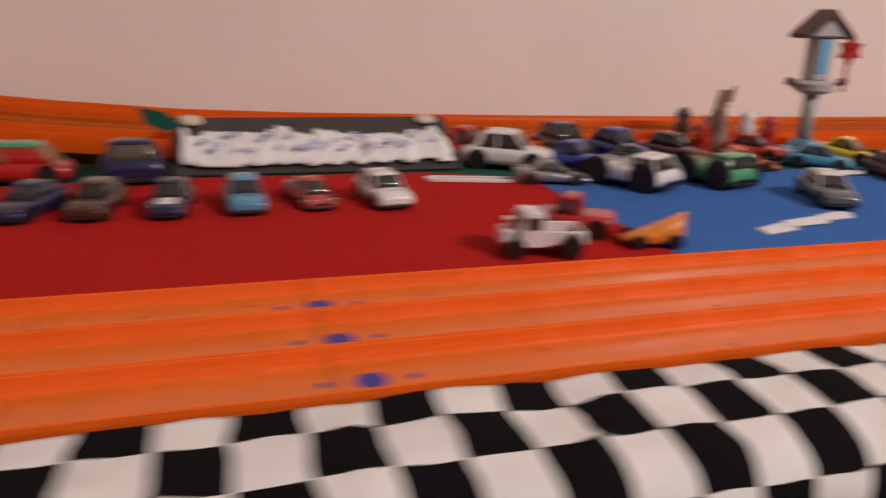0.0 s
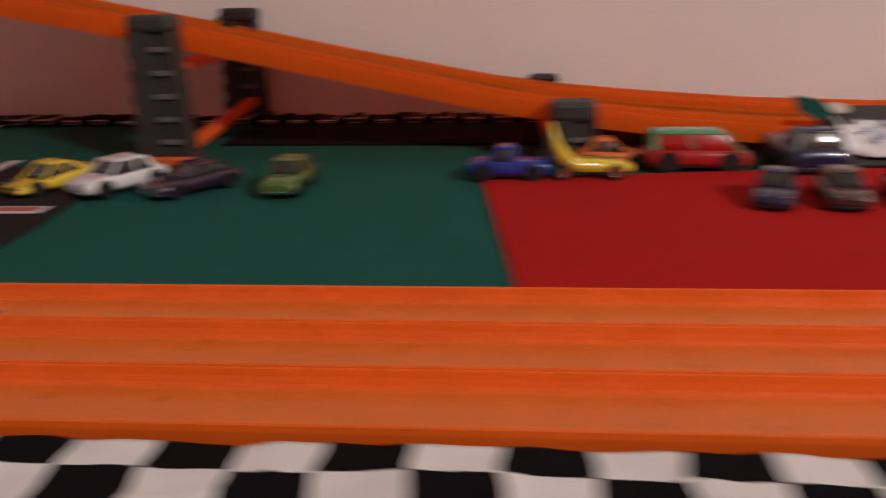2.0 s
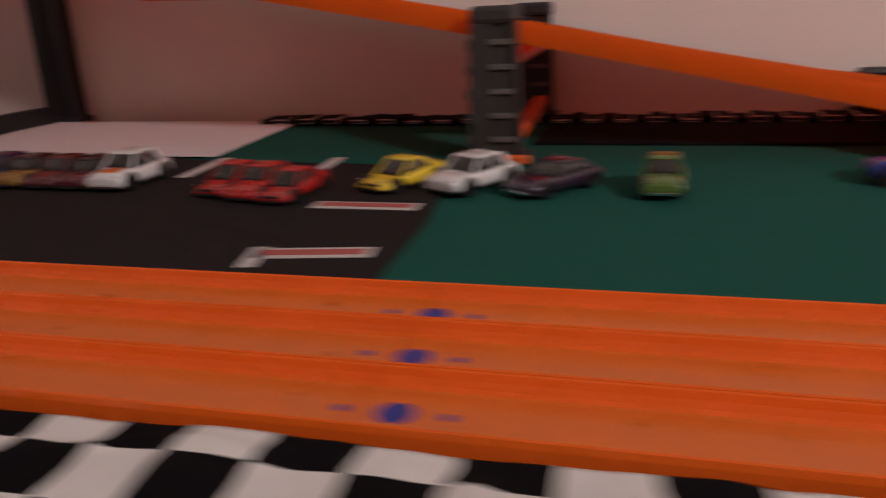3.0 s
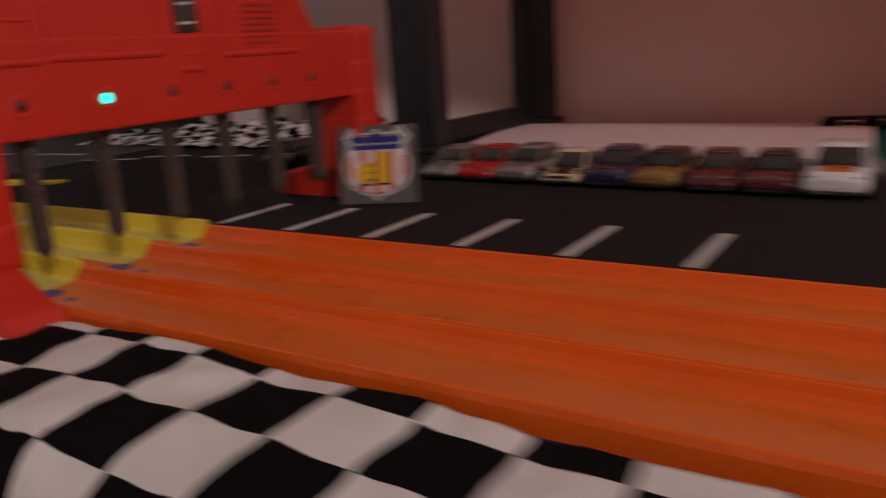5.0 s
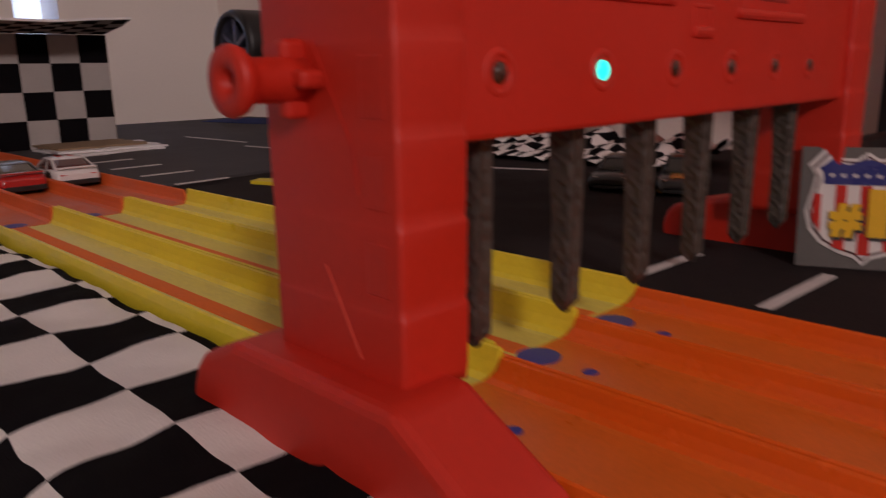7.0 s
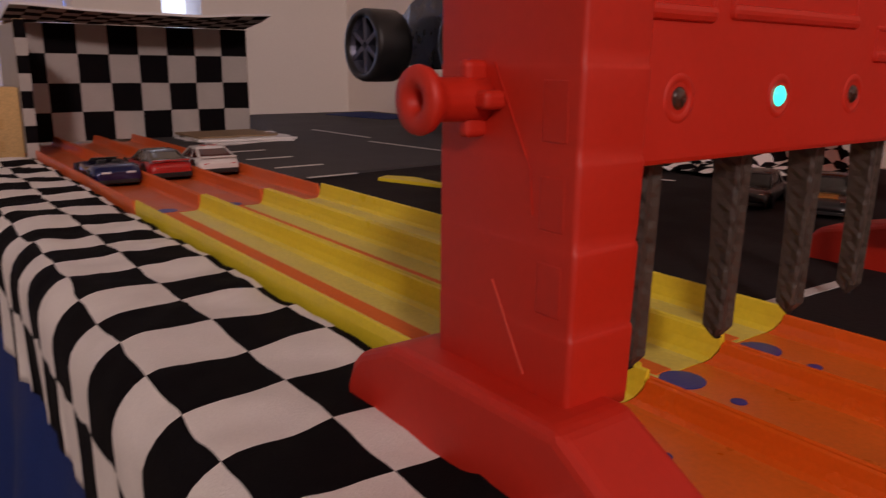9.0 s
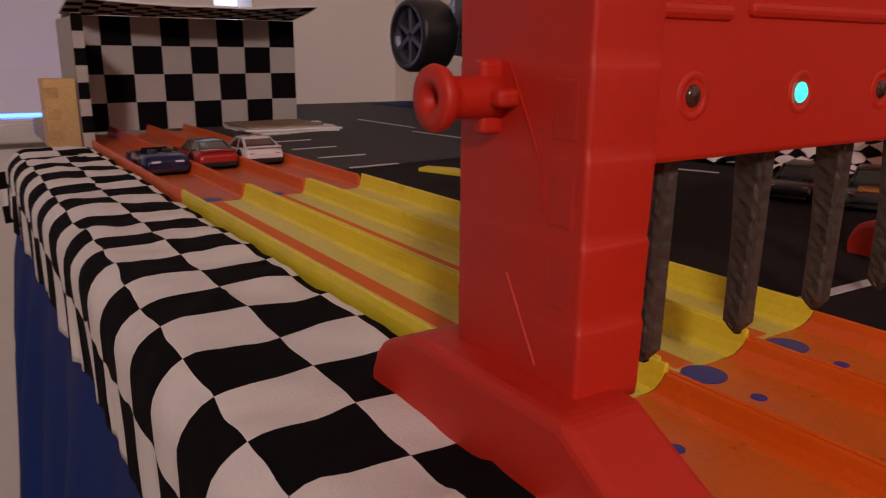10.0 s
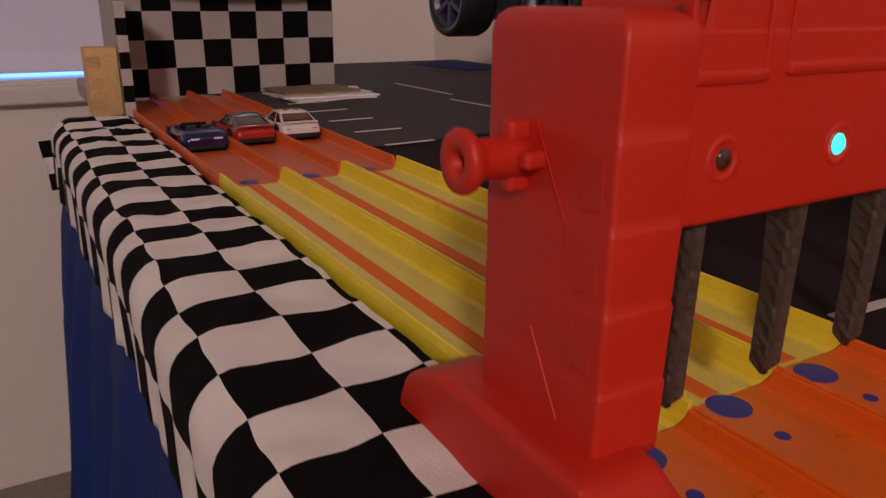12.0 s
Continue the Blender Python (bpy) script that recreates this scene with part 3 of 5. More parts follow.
SWHITE = mat("sign_white", (0.75, 0.70, 0.66), 0.16, vary=0.03, bump=0)
SRED = mat("sign_red", (0.55, 0.03, 0.02), 0.16, vary=0.03, bump=0)
SBLUE = mat("sign_blue", (0.02, 0.025, 0.17), 0.3, vary=0.03, bump=0)
SGREY = mat("sign_silver", (0.66, 0.63, 0.60), 0.3, metal=0.2, vary=0.05, bump=0)
SGOLD = mat("sign_gold", (0.80, 0.47, 0.02), 0.25, vary=0.05, bump=0)
b = bmesh.new()
prism(b, shield(1.07), -0.0006, 0.0002, "y")
part("shield_border", b, SGREY, sign, "silver shield outline")
b = bmesh.new()
prism(b, shield(1.0), -0.0007, -0.0003, "y")
part("shield_line", b, mat("sign_dark_line", (0.07, 0.02, 0.02), 0.4, bump=0), sign, "thin dark line inside the border")
b = bmesh.new()
prism(b, shield(0.955), -0.0010, -0.0004, "y")
part("shield_face", b, SWHITE, sign)
b = bmesh.new()
prism(b, [(0.0098, 0.0375), (0.0442, 0.0375), (0.0445, 0.0425), (0.0462, 0.0448), (0.0415, 0.0488), (0.0352, 0.0462), (0.027, 0.0490), (0.0188, 0.0462), (0.0125, 0.0488), (0.0078, 0.0448), (0.0095, 0.0425)], -0.0013, -0.0007, "y")
band = part("blue_band", b, SBLUE, sign, "dark blue band with small white stars")
for k in range(7):
    b = bmesh.new()
    prism(b, [(0.0128 + 0.0047 * k + 0.0014 * (1 if i % 2 == 0 else 0.45) * math.sin(i * math.pi / 5), 0.0415 + 0.0014 * (1 if i % 2 == 0 else 0.45) * math.cos(i * math.pi / 5)) for i in range(10)], -0.0016, -0.0011, "y")
    part("star", b, SWHITE, band)
for x in (-0.0195, -0.0100, 0.0, 0.0100, 0.0195):
    w = 0.0017 if abs(x) > 0.015 else 0.0024
    b = bmesh.new()
    lo = [-0.0228 + 0.30 * abs(v) + (0.55 * max(0.0, abs(v) - 0.0140) if abs(v) < 0.017 else 1.6 * (abs(v) - 0.0150)) for v in (x - w, x + w)]
    prism(b, [(0.027 + x - w, 0.0285 + lo[0]), (0.027 + x + w, 0.0285 + lo[1]), (0.027 + x + w * 0.9, 0.0372 if w > 0.002 else 0.033), (0.027 + x - w * 0.9, 0.0372 if w > 0.002 else 0.033)], -0.0013, -0.0008, "y")
    part("red_stripe", b, SRED, sign)


def text_part(body, size, material, parent, place, depth, label):
    cu = bpy.data.curves.new("letters", "FONT")
    cu.body, cu.size, cu.extrude = body, size, depth
    cu.align_x, cu.offset = "CENTER", size * 0.06
    tmp = bpy.data.objects.new("letters_source", cu)
    me = bpy.data.meshes.new_from_object(tmp)
    bpy.data.objects.remove(tmp)
    me.materials.clear()
    me.materials.append(material)
    ob = new("lettering", me)
    ob.parent, ob.matrix_basis = parent, place
    ob["label"] = label
    return ob


for body, size, wide, x, z, lab in (("#", 0.0185, 1.0, 0.0192, 0.0165, "gold number sign"), ("1", 0.0265, 1.35, 0.0318, 0.0160, "large gold figure one")):
    text_part(body, size, BLACKP, sign, pose(x + 0.0012, -0.0017, z - 0.0014, 90, 0, 0) @ Matrix.Diagonal((wide, 1, 1, 1)), 0.0002, "black drop shadow")
    text_part(body, size, SGOLD, sign, pose(x, -0.0022, z, 90, 0, 0) @ Matrix.Diagonal((wide, 1, 1, 1)), 0.0003, lab)

# ---- ramp along the wall ----
ramp = thing("race_ramp", "wide orange plastic ramp of side-by-side lanes sloping down along the wall", "toy ramp")
RX = [-0.25, -0.1, 0.1, 0.3, 0.435, 0.5, 0.62, 0.75, 0.89, 0.96, 1.04, 1.17, 1.3, 1.6, 2.1, 2.6]
RZ = [0.264, 0.236, 0.197, 0.158, 0.132, 0.120, 0.097, 0.070, 0.041, 0.0295, 0.0195, 0.0095, 0.005, 0.003, 0.002, 0.002]
for k in range(5):
    b = bmesh.new()
    rings = []
    for x, z in zip(RX, RZ):
        wall = 0.0165 if k == 0 else 0.004 if k < 4 else 0.006 + 0.007 * min(1.0, max(0.0, (x - 0.8) / 0.25)) * min(1.0, max(0.0, (2.0 - x) / 0.7))
        rings.append([(x, yy, zz) for yy, zz in lane_outline(0.4555 + PITCH * k, wall, z if k else z - 0.003)])
    loft(b, rings)
    part("ramp_lane", b, ORANGE2, ramp)
for x, dz in ((0.28, 0.153), (0.605, 0.087), (0.945, 0.026)):
    b = bmesh.new()
    box(b, x - 0.012, x + 0.012, 0.452, 0.664, dz - 0.010, dz - 0.003, 0.001)
    part("crossbar", b, ORANGE3, ramp)


# added strip: its white stands in for the lit sliver of wall below the ramp
b = bmesh.new()
loft(b, [[(x, 0.6530, z - 0.0155), (x, 0.6570, z - 0.0155), (x, 0.6570, z - 0.0002), (x, 0.6530, z - 0.0002)] for x, z in list(zip(RX, RZ))[2:7]])
part("lit_wall_strip", b, WHITEP, ramp, "white strip added under the ramp's rear edge for the lit wall behind")


def tower(x, y, top, w=0.046, d=0.03, rungs=True, cap=0.014, taper=1.0, material=DARKG, label="dark grey ribbed plastic support tower under the ramp"):
    t = thing("support_tower", label, "toy support", "ramp support towers")
    t.location = (x, y, 0.0014)

    def narrow(b):
        """Draw the tower in towards its top."""
        for v in b.verts:
            v.co.x *= 1.03 - 0.16 * taper * v.co.z / top
        return b
    b = bmesh.new()
    box(b, -w / 2 + 0.002, w / 2 - 0.002, -d / 2 + 0.004, d / 2, 0, top, 0.0015)
    part("post", narrow(b), material, t)
    for x0, x1 in ((-w / 2, -w * 0.08), (w * 0.42, w / 2)):
        b = bmesh.new()
        box(b, x0, x1, -d / 2, -d / 2 + 0.008, 0, top - 0.001, 0.0012)
        part("rail", narrow(b), material, t)
    b = bmesh.new()
    box(b, -w / 2 - 0.004, w / 2 + 0.004, -d / 2 - 0.003, d / 2 + 0.003, 0, 0.006, 0.0015)
    part("base", b, material, t)
    z = 0.016
    while rungs and z < top - 0.012:
        b = bmesh.new()
        box(b, -w * 0.08, w * 0.42, -d / 2 + 0.0005, -d / 2 + 0.0075, z, z + 0.0045, 0.001)
        part("rung", narrow(b), RUNG, t, "lighter grey rung")
        z += 0.0195
    for k in range(int(top / 0.0195) if rungs else 0):
        b = bmesh.new()
        box(b, -w / 2 - 0.0022, -w / 2 + 0.004, -d / 2 - 0.001, -d / 2 + 0.008, 0.012 + 0.0195 * k, 0.021 + 0.0195 * k, 0.0015)
        part("side_tooth", narrow(b), material, t)
    b = bmesh.new()
    box(b, -w * 0.52, w * 0.52, -d * 0.55, d * 0.5, top - 0.002, top - 0.002 + cap, 0.004)
    part("cap", narrow(b), material, t)
    return t


RUNG = mat("lighter_grey_plastic", (0.13, 0.115, 0.10), 0.4, vary=0.25, bump=0.2)
tower(0.602, 0.437, 0.112, w=0.042)
tower(0.60, 0.669, 0.112, d=0.024, material=DARKB)
tower(0.955, 0.437, 0.036, w=0.044, cap=0.016)
tower(0.945, 0.672, 0.040, w=0.036, d=0.02, cap=0.009, material=DARKB)
tower(-0.034, 0.437, 0.27, w=0.043, rungs=False, taper=0.2, material=DARKB)
tower(-0.026, 0.669, 0.27, w=0.046, d=0.024, rungs=False, taper=0.2, material=DARKB)


def bar(x0, y0, x1, y1, material, label, rise=0.0, tall=0.010):
    b = bmesh.new()
    length = math.hypot(x1 - x0, y1 - y0)
    box(b, 0, length, -0.007, 0.007, 0, tall, 0.003)
    o = tagged(part("base_bar", b, material), label, "toy support")
    o.matrix_basis = pose(x0, y0, 0.0015, 0, -math.degrees(math.atan2(rise, length)), math.degrees(math.atan2(y1 - y0, x1 - x0)))


bar(0.606, 0.455, 0.611, 0.655, ORANGE3, "orange plastic bar joining two support towers", 0.017)
b = bmesh.new()
box(b, 0.578, 0.632, 0.412, 0.4185, 0.0008, 0.0085, 0.002)
tagged(part("foot_plate", b, ORANGE3), "orange plastic foot plate before the support tower", "toy support")
bar(-0.046, 0.457, -0.034, 0.65, BLACKP, "black plastic bar joining two support towers", 0.0, 0.022)

WOOD2 = mat("pine_end_grain", (0.58, 0.35, 0.13), 0.65, vary=0.3, scale=45, bump=0.3)
# ---- checkered stop box at the end of the track ----
stop = thing("stop_box", "open cardboard box lined with black and white checkered cloth", "box")


def checks(nu, nv, u0, v0, du, dv, put, flip=0, wob=0.0):
    b = bmesh.new()
    g = [[b.verts.new(put(u0 + du * i + wob * noise.noise((i, j, 1.5)), v0 + dv * j + wob * noise.noise((i, j, 7.5)))) for i in range(nu + 1)] for j in range(nv + 1)]
    for j in range(nv):
        for i in range(nu):
            b.faces.new((g[j][i], g[j][i + 1], g[j + 1][i + 1], g[j + 1][i])).material_index = (i + j + flip) % 2
    return b


PX = -0.768
b = bmesh.new()
box(b, PX - 0.004, PX, 0.004, 0.2665, 0.0036, 0.1295, 0.0008)
part("back_panel", b, CARD, stop)
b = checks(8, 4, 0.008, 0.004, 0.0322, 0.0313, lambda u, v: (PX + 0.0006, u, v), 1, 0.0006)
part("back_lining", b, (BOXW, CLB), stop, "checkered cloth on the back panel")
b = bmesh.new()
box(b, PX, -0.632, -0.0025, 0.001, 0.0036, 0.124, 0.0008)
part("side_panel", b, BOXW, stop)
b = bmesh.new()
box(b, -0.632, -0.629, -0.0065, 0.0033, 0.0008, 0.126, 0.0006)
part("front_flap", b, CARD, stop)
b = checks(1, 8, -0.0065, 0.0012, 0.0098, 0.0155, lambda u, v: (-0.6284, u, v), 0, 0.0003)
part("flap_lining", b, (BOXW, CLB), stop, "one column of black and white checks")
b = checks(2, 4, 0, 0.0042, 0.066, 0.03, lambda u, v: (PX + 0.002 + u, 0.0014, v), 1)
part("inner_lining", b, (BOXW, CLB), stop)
tilt = Matrix.Translation((PX, 0, 0.1305)) @ pose(0, 0, 0, 0, -9, 0)


def lid_point(u, v, w):
    """A place on the bent lid: u out from the back panel, v along it, w above it."""
    bow = math.sin(math.pi * (v - 0.002) / 0.266)
    return tilt @ Vector((u * (0.92 + 0.08 * bow), v, w - 0.006 * (u / 0.08) * bow + 0.0012 * noise.noise((u * 30, v * 25, 2.0))))


b = bmesh.new()
g = [[[b.verts.new(lid_point(-0.004 + 0.084 * i / 6, 0.002 + 0.266 * j / 16, w)) for i in range(7)] for j in range(17)] for w in (0.0003, 0.0028)]
for j in range(16):
    for i in range(6):
        b.faces.new((g[0][j][i], g[0][j][i + 1], g[0][j + 1][i + 1], g[0][j + 1][i]))
        b.faces.new((g[1][j][i], g[1][j][i + 1], g[1][j + 1][i + 1], g[1][j + 1][i]))
rim_ = [(j, i) for j in (0,) for i in range(7)] + [(j, 6) for j in range(1, 17)] + [(16, i) for i in range(5, -1, -1)] + [(j, 0) for j in range(15, 0, -1)]
for (j0, i0), (j1, i1) in zip(rim_, rim_[1:] + rim_[:1]):
    b.faces.new((g[0][j0][i0], g[0][j1][i1], g[1][j1][i1], g[1][j0][i0]))
part("lid", b, WHITEP, stop, "white card lid bent upwards")
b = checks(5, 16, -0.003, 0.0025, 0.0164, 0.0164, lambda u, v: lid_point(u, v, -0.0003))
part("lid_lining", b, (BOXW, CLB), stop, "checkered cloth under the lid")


def torn_sheet(x0, x1, y0, y1, z, ang, material, seed):
    random.seed(seed)
    b = bmesh.new()
    n = 7
    pts = [(x0 + random.uniform(-0.002, 0.002), y0 + (y1 - y0) * k / n) for k in range(n)] + [(x0 + (x1 - x0) * k / n, y1 + random.uniform(-0.006, 0.006)) for k in range(n)]
    pts += [(x1 + random.uniform(-0.004, 0.004), y1 + (y0 - y1) * k / n) for k in range(n)] + [(x1, y0)]
    prism(b, pts, z, z + 0.0020, "z")
    c = Vector(((x0 + x1) / 2, (y0 + y1) / 2, 0))
    bmesh.ops.transform(b, matrix=Matrix.Translation(c) @ pose(0, 0, 0, 0, 0, ang) @ Matrix.Translation(-c), verts=b.verts[:])
    tagged(part("cardboard_sheet", b, material), "loose torn sheet of card stacked beside the stop box", "card", "card stack")


for k, (x0, x1, y1, z, ang, m) in enumerate(((-0.752, -0.650, 0.266, 0.0037, 5, WHITEP), (-0.752, -0.660, 0.280, 0.0058, -6, WHITEP), (-0.758, -0.680, 0.262, 0.0079, 2, CARD))):
    torn_sheet(x0, x1, 0.168, y1, z, ang, m, 20 + k)
blk = thing("wooden_block", "pale pine block with finger joints beside the checkered box", "wooden block")
b = bmesh.new()
box(b, -0.698, -0.664, -0.0325, -0.0035, 0, 0.0655, 0.0007)
part("body", b, WOOD, blk)
for k in range(3):
    b = bmesh.new()
    box(b, -0.6645, -0.6637, -0.0323, -0.0195 + 0.001 * (k % 2), 0.0065 + 0.0205 * k, 0.0165 + 0.0205 * k, 0.0002)
    part("finger_joint", b, WOOD2, blk, "darker end-grain finger joint")


# ---- toy cars ----
WHEELS = {}


def wheel_meshes(r, w):
    """A tyre and a rim about the y axis, shared by all cars of one size."""
    key = (round(r, 4), round(w, 4))
    if key not in WHEELS:
        b = bmesh.new()
        lathe(b, [(r * 0.62, -w / 2), (r * 0.92, -w / 2), (r, -w * 0.32), (r, w * 0.32), (r * 0.92, w / 2), (r * 0.62, w / 2), (r * 0.58, w * 0.38), (r * 0.58, -w * 0.38)], 18, pose(0, 0, 0, 90))
        tyre = bpy.data.meshes.new("tyre")
        bmesh.ops.recalc_face_normals(b, faces=b.faces[:])
        b.to_mesh(tyre)
        b.free()
        tyre.materials.append(TYRE)
        b = bmesh.new()
        lathe(b, [(r * 0.6, -w * 0.3), (r * 0.6, w * 0.36), (r * 0.5, w * 0.28), (r * 0.16, w * 0.25), (r * 0.13, w * 0.40)], 18, pose(0, 0, 0, 90))
        lathe(b, [(r * 0.6, -w * 0.36), (r * 0.5, -w * 0.28), (r * 0.16, -w * 0.25), (r * 0.13, -w * 0.40)], 18, pose(0, 0, 0, 90))
        for k in range(5):
            box(b, -r * 0.05, r * 0.05, -w * 0.42, w * 0.42, 0, r * 0.58, m=pose(0, 0, 0, 0, k * 72, 0))
        rim = bpy.data.meshes.new("rim")
        b.to_mesh(rim)
        b.free()
        WHEELS[key] = (tyre, rim)
    return WHEELS[key]


# name: stations of (share of length, top, half width) from tail to nose, then the cabin's foot and roof, as shares
STYLES = {
    "coupe": ([(0, 0.44, 0.40), (0.03, 0.56, 0.46), (0.14, 0.61, 0.50), (0.30, 0.60, 0.50), (0.62, 0.56, 0.49), (0.82, 0.52, 0.49), (0.94, 0.45, 0.46), (0.985, 0.36, 0.40), (1, 0.28, 0.34)], (0.10, 0.70, 0.28, 0.50)),
    "sedan": ([(0, 0.46, 0.44), (0.03, 0.56, 0.48), (0.2, 0.58, 0.5), (0.6, 0.57, 0.5), (0.85, 0.54, 0.49), (0.97, 0.48, 0.46), (1, 0.38, 0.42)], (0.14, 0.72, 0.26, 0.56)),
    "wedge": ([(0, 0.5, 0.44), (0.03, 0.62, 0.48), (0.25, 0.62, 0.5), (0.55, 0.55, 0.5), (0.8, 0.42, 0.48), (0.95, 0.32, 0.44), (1, 0.24, 0.38)], (0.2, 0.74, 0.38, 0.52)),
    "pickup": ([(0, 0.50, 0.46), (0.03, 0.56, 0.49), (0.4, 0.56, 0.5), (0.65, 0.58, 0.5), (0.92, 0.54, 0.48), (1, 0.42, 0.44)], (0.40, 0.74, 0.43, 0.62)),
    "van": ([(0, 0.5, 0.46), (0.03, 0.55, 0.5), (0.5, 0.55, 0.5), (0.85, 0.52, 0.5), (0.97, 0.44, 0.46), (1, 0.36, 0.42)], (0.03, 0.90, 0.06, 0.72)),
    "truck": ([(0, 0.6, 0.48), (0.02, 0.66, 0.5), (0.6, 0.66, 0.5), (0.9, 0.62, 0.5), (0.98, 0.52, 0.47), (1, 0.4, 0.44)], (0.55, 0.94, 0.58, 0.84)),
    "muscle": ([(0, 0.46, 0.40), (0.025, 0.60, 0.46), (0.08, 0.66, 0.49), (0.20, 0.66, 0.51), (0.34, 0.60, 0.485), (0.60, 0.57, 0.475), (0.80, 0.56, 0.50), (0.92, 0.49, 0.48), (0.975, 0.40, 0.43), (1, 0.30, 0.36)], (0.045, 0.70, 0.31, 0.50)),
    "roadster": ([(0, 0.50, 0.42), (0.03, 0.66, 0.47), (0.12, 0.74, 0.50), (0.28, 0.72, 0.50), (0.45, 0.60, 0.48), (0.62, 0.66, 0.49), (0.82, 0.60, 0.49), (0.94, 0.48, 0.45), (0.985, 0.38, 0.40), (1, 0.30, 0.34)], None),
}


# bumper: chrome trim, or by default black for the shadow under the nose
def toy_car(label, m, L, W, H, color, style="coupe", glass=GLASS, group="parked toy cars", wheel=None, rim=CHROME, lights=True, base=BLACKP, stripe=None, hood=None, roof=None, bumper=BLACKP):
    car = thing("toy_car", label, "toy car", group, m)
    st, cab = STYLES[style]
    r = wheel or H * 0.235
    zb = r * 0.55
    b = bmesh.new()
    rings = []
    for f, top, half in st:
        x, zt, w = (f - 0.5) * L, top * H, half * W
        zm = zb + (zt - zb) * 0.62
        lo = zb + (0.12 * H if f in (0, 1) else 0)
        rings.append([(x, -w * 0.90, lo), (x, -w, zb + (zt - zb) * 0.25), (x, -w * 0.99, zm), (x, -w * 0.90, zt - 0.03 * H), (x, -w * 0.62, zt), (x, 0, zt + 0.015 * H),
                      (x, w * 0.62, zt), (x, w * 0.90, zt - 0.03 * H), (x, w * 0.99, zm), (x, w, zb + (zt - zb) * 0.25), (x, w * 0.90, lo), (x, 0, lo)])
    loft(b, rings)
    body = part("body", b, color, car, smooth=True)
    body.data.polygons.foreach_set("use_smooth", [len(p.vertices) == 4 for p in body.data.polygons])
    b = bmesh.new()
    box(b, -0.47 * L, 0.46 * L, -0.44 * W, 0.44 * W, zb * 0.7, zb + 0.05 * H, 0.0006)
    part("chassis", b, base, car)

    def top_at(f):
        for (f0, t0, _), (f1, t1, _) in zip(st, st[1:]):
            if f0 <= f <= f1:
                return (t0 + (t1 - t0) * (f - f0) / (f1 - f0)) * H
        return st[-1][1] * H
    if cab:
        c0, c1, r0, r1 = cab
        wb, wt = 0.43 * W, 0.33 * W
        zt = 0.985 * H
        lo = [((c0 - 0.5) * L, top_at(c0) - 0.02 * H), ((c1 - 0.5) * L, top_at(c1) - 0.02 * H)]
        hi = [(r0 - 0.5) * L, (r1 - 0.5) * L]
        mid = ((r0 + r1) / 2 - 0.5) * L

        def cabin_ring(v, inset=1.0):
            a, c = lo[0][0] + (hi[0] - lo[0][0]) * v, lo[1][0] + (hi[1] - lo[1][0]) * v
            m_, h_, w_ = (a + c) / 2, (c - a) / 2 * inset, (wb + (wt - wb) * v) * inset
            pts = []
            for x, y in rounded(m_ - h_, m_ + h_, -w_, w_, w_ * 0.34, 3):
                f = min(1.0, max(0.0, (x - lo[0][0]) / (lo[1][0] - lo[0][0])))
                pts.append((x, y, (lo[0][1] + (lo[1][1] - lo[0][1]) * f) * (1 - v) + zt * v))
            return pts
        b = bmesh.new()
        loft(b, [cabin_ring(0.0), cabin_ring(0.4), cabin_ring(0.78), cabin_ring(0.86, 0.97)])
        shell = part("cabin_glass", b, glass, car, smooth=True)
        shell.data.polygons.foreach_set("use_smooth", [len(p.vertices) == 4 for p in shell.data.polygons])
        b = bmesh.new()
        loft(b, [cabin_ring(0.80, 1.025), cabin_ring(0.86, 1.02), cabin_ring(0.93, 0.97), cabin_ring(0.98, 0.86), cabin_ring(1.005, 0.62), cabin_ring(1.012, 0.25)])
        part("roof", b, roof or color, car, smooth=True)
        for sy in (-1, 1):
            bars = [(lo[1][0], lo[1][1], hi[1], 0.018), (lo[0][0] + 0.02 * L, lo[0][1], hi[0] - 0.01 * L, 0.035), ((lo[0][0] + lo[1][0]) / 2 - 0.03 * L, top_at(0.4), mid - 0.02 * L, 0.012)]
            for xa, za, xb, t in bars:
                t *= L
                yb, yt = sy * wb * 1.012, sy * wt * 1.03
                b = bmesh.new()
                loft(b, [[(xa - t, yb, za), (xa + t, yb, za), (xa + t, yb - sy * 0.03 * W, za), (xa - t, yb - sy * 0.03 * W, za)],
                         [(xb - t * 0.7, yt, zt - 0.03 * H), (xb + t * 0.7, yt, zt - 0.03 * H), (xb + t * 0.7, yt - sy * 0.03 * W, zt - 0.03 * H), (xb - t * 0.7, yt - sy * 0.03 * W, zt - 0.03 * H)]])
                part("roof_pillar", b, roof or color, car)
    tyre, rimme = wheel_meshes(r, W * 0.17)
    for fx in (0.19, 0.80):
        for sy in (-1, 1):
            x, y = (fx - 0.5) * L, sy * W * 0.425
            # flat black disc on the solid side, painting the dark of the wheel well
            b = bmesh.new()
            lathe(b, [(r * 1.16, -0.0004), (r * 1.16, 0.0004)], 18, pose(x, sy * W * 0.497, r, 90))
            part("wheel_well_shade", b, BLACKP, car)
            o = new("wheel", tyre)
            o.parent, o.location = car, (x, y, r)
            q = new("rim", rimme)
            q.parent = o
            if not rimme.materials:
                rimme.materials.append(rim)
    if lights:
        for sy in (-1, 1):
            b = bmesh.new()
            box(b, 0.462 * L, 0.482 * L, sy * 0.32 * W - 0.05 * W, sy * 0.32 * W + 0.05 * W, 0.40 * H, 0.47 * H, 0.0003)
            part("headlight", b, CHROME, car)
            b = bmesh.new()
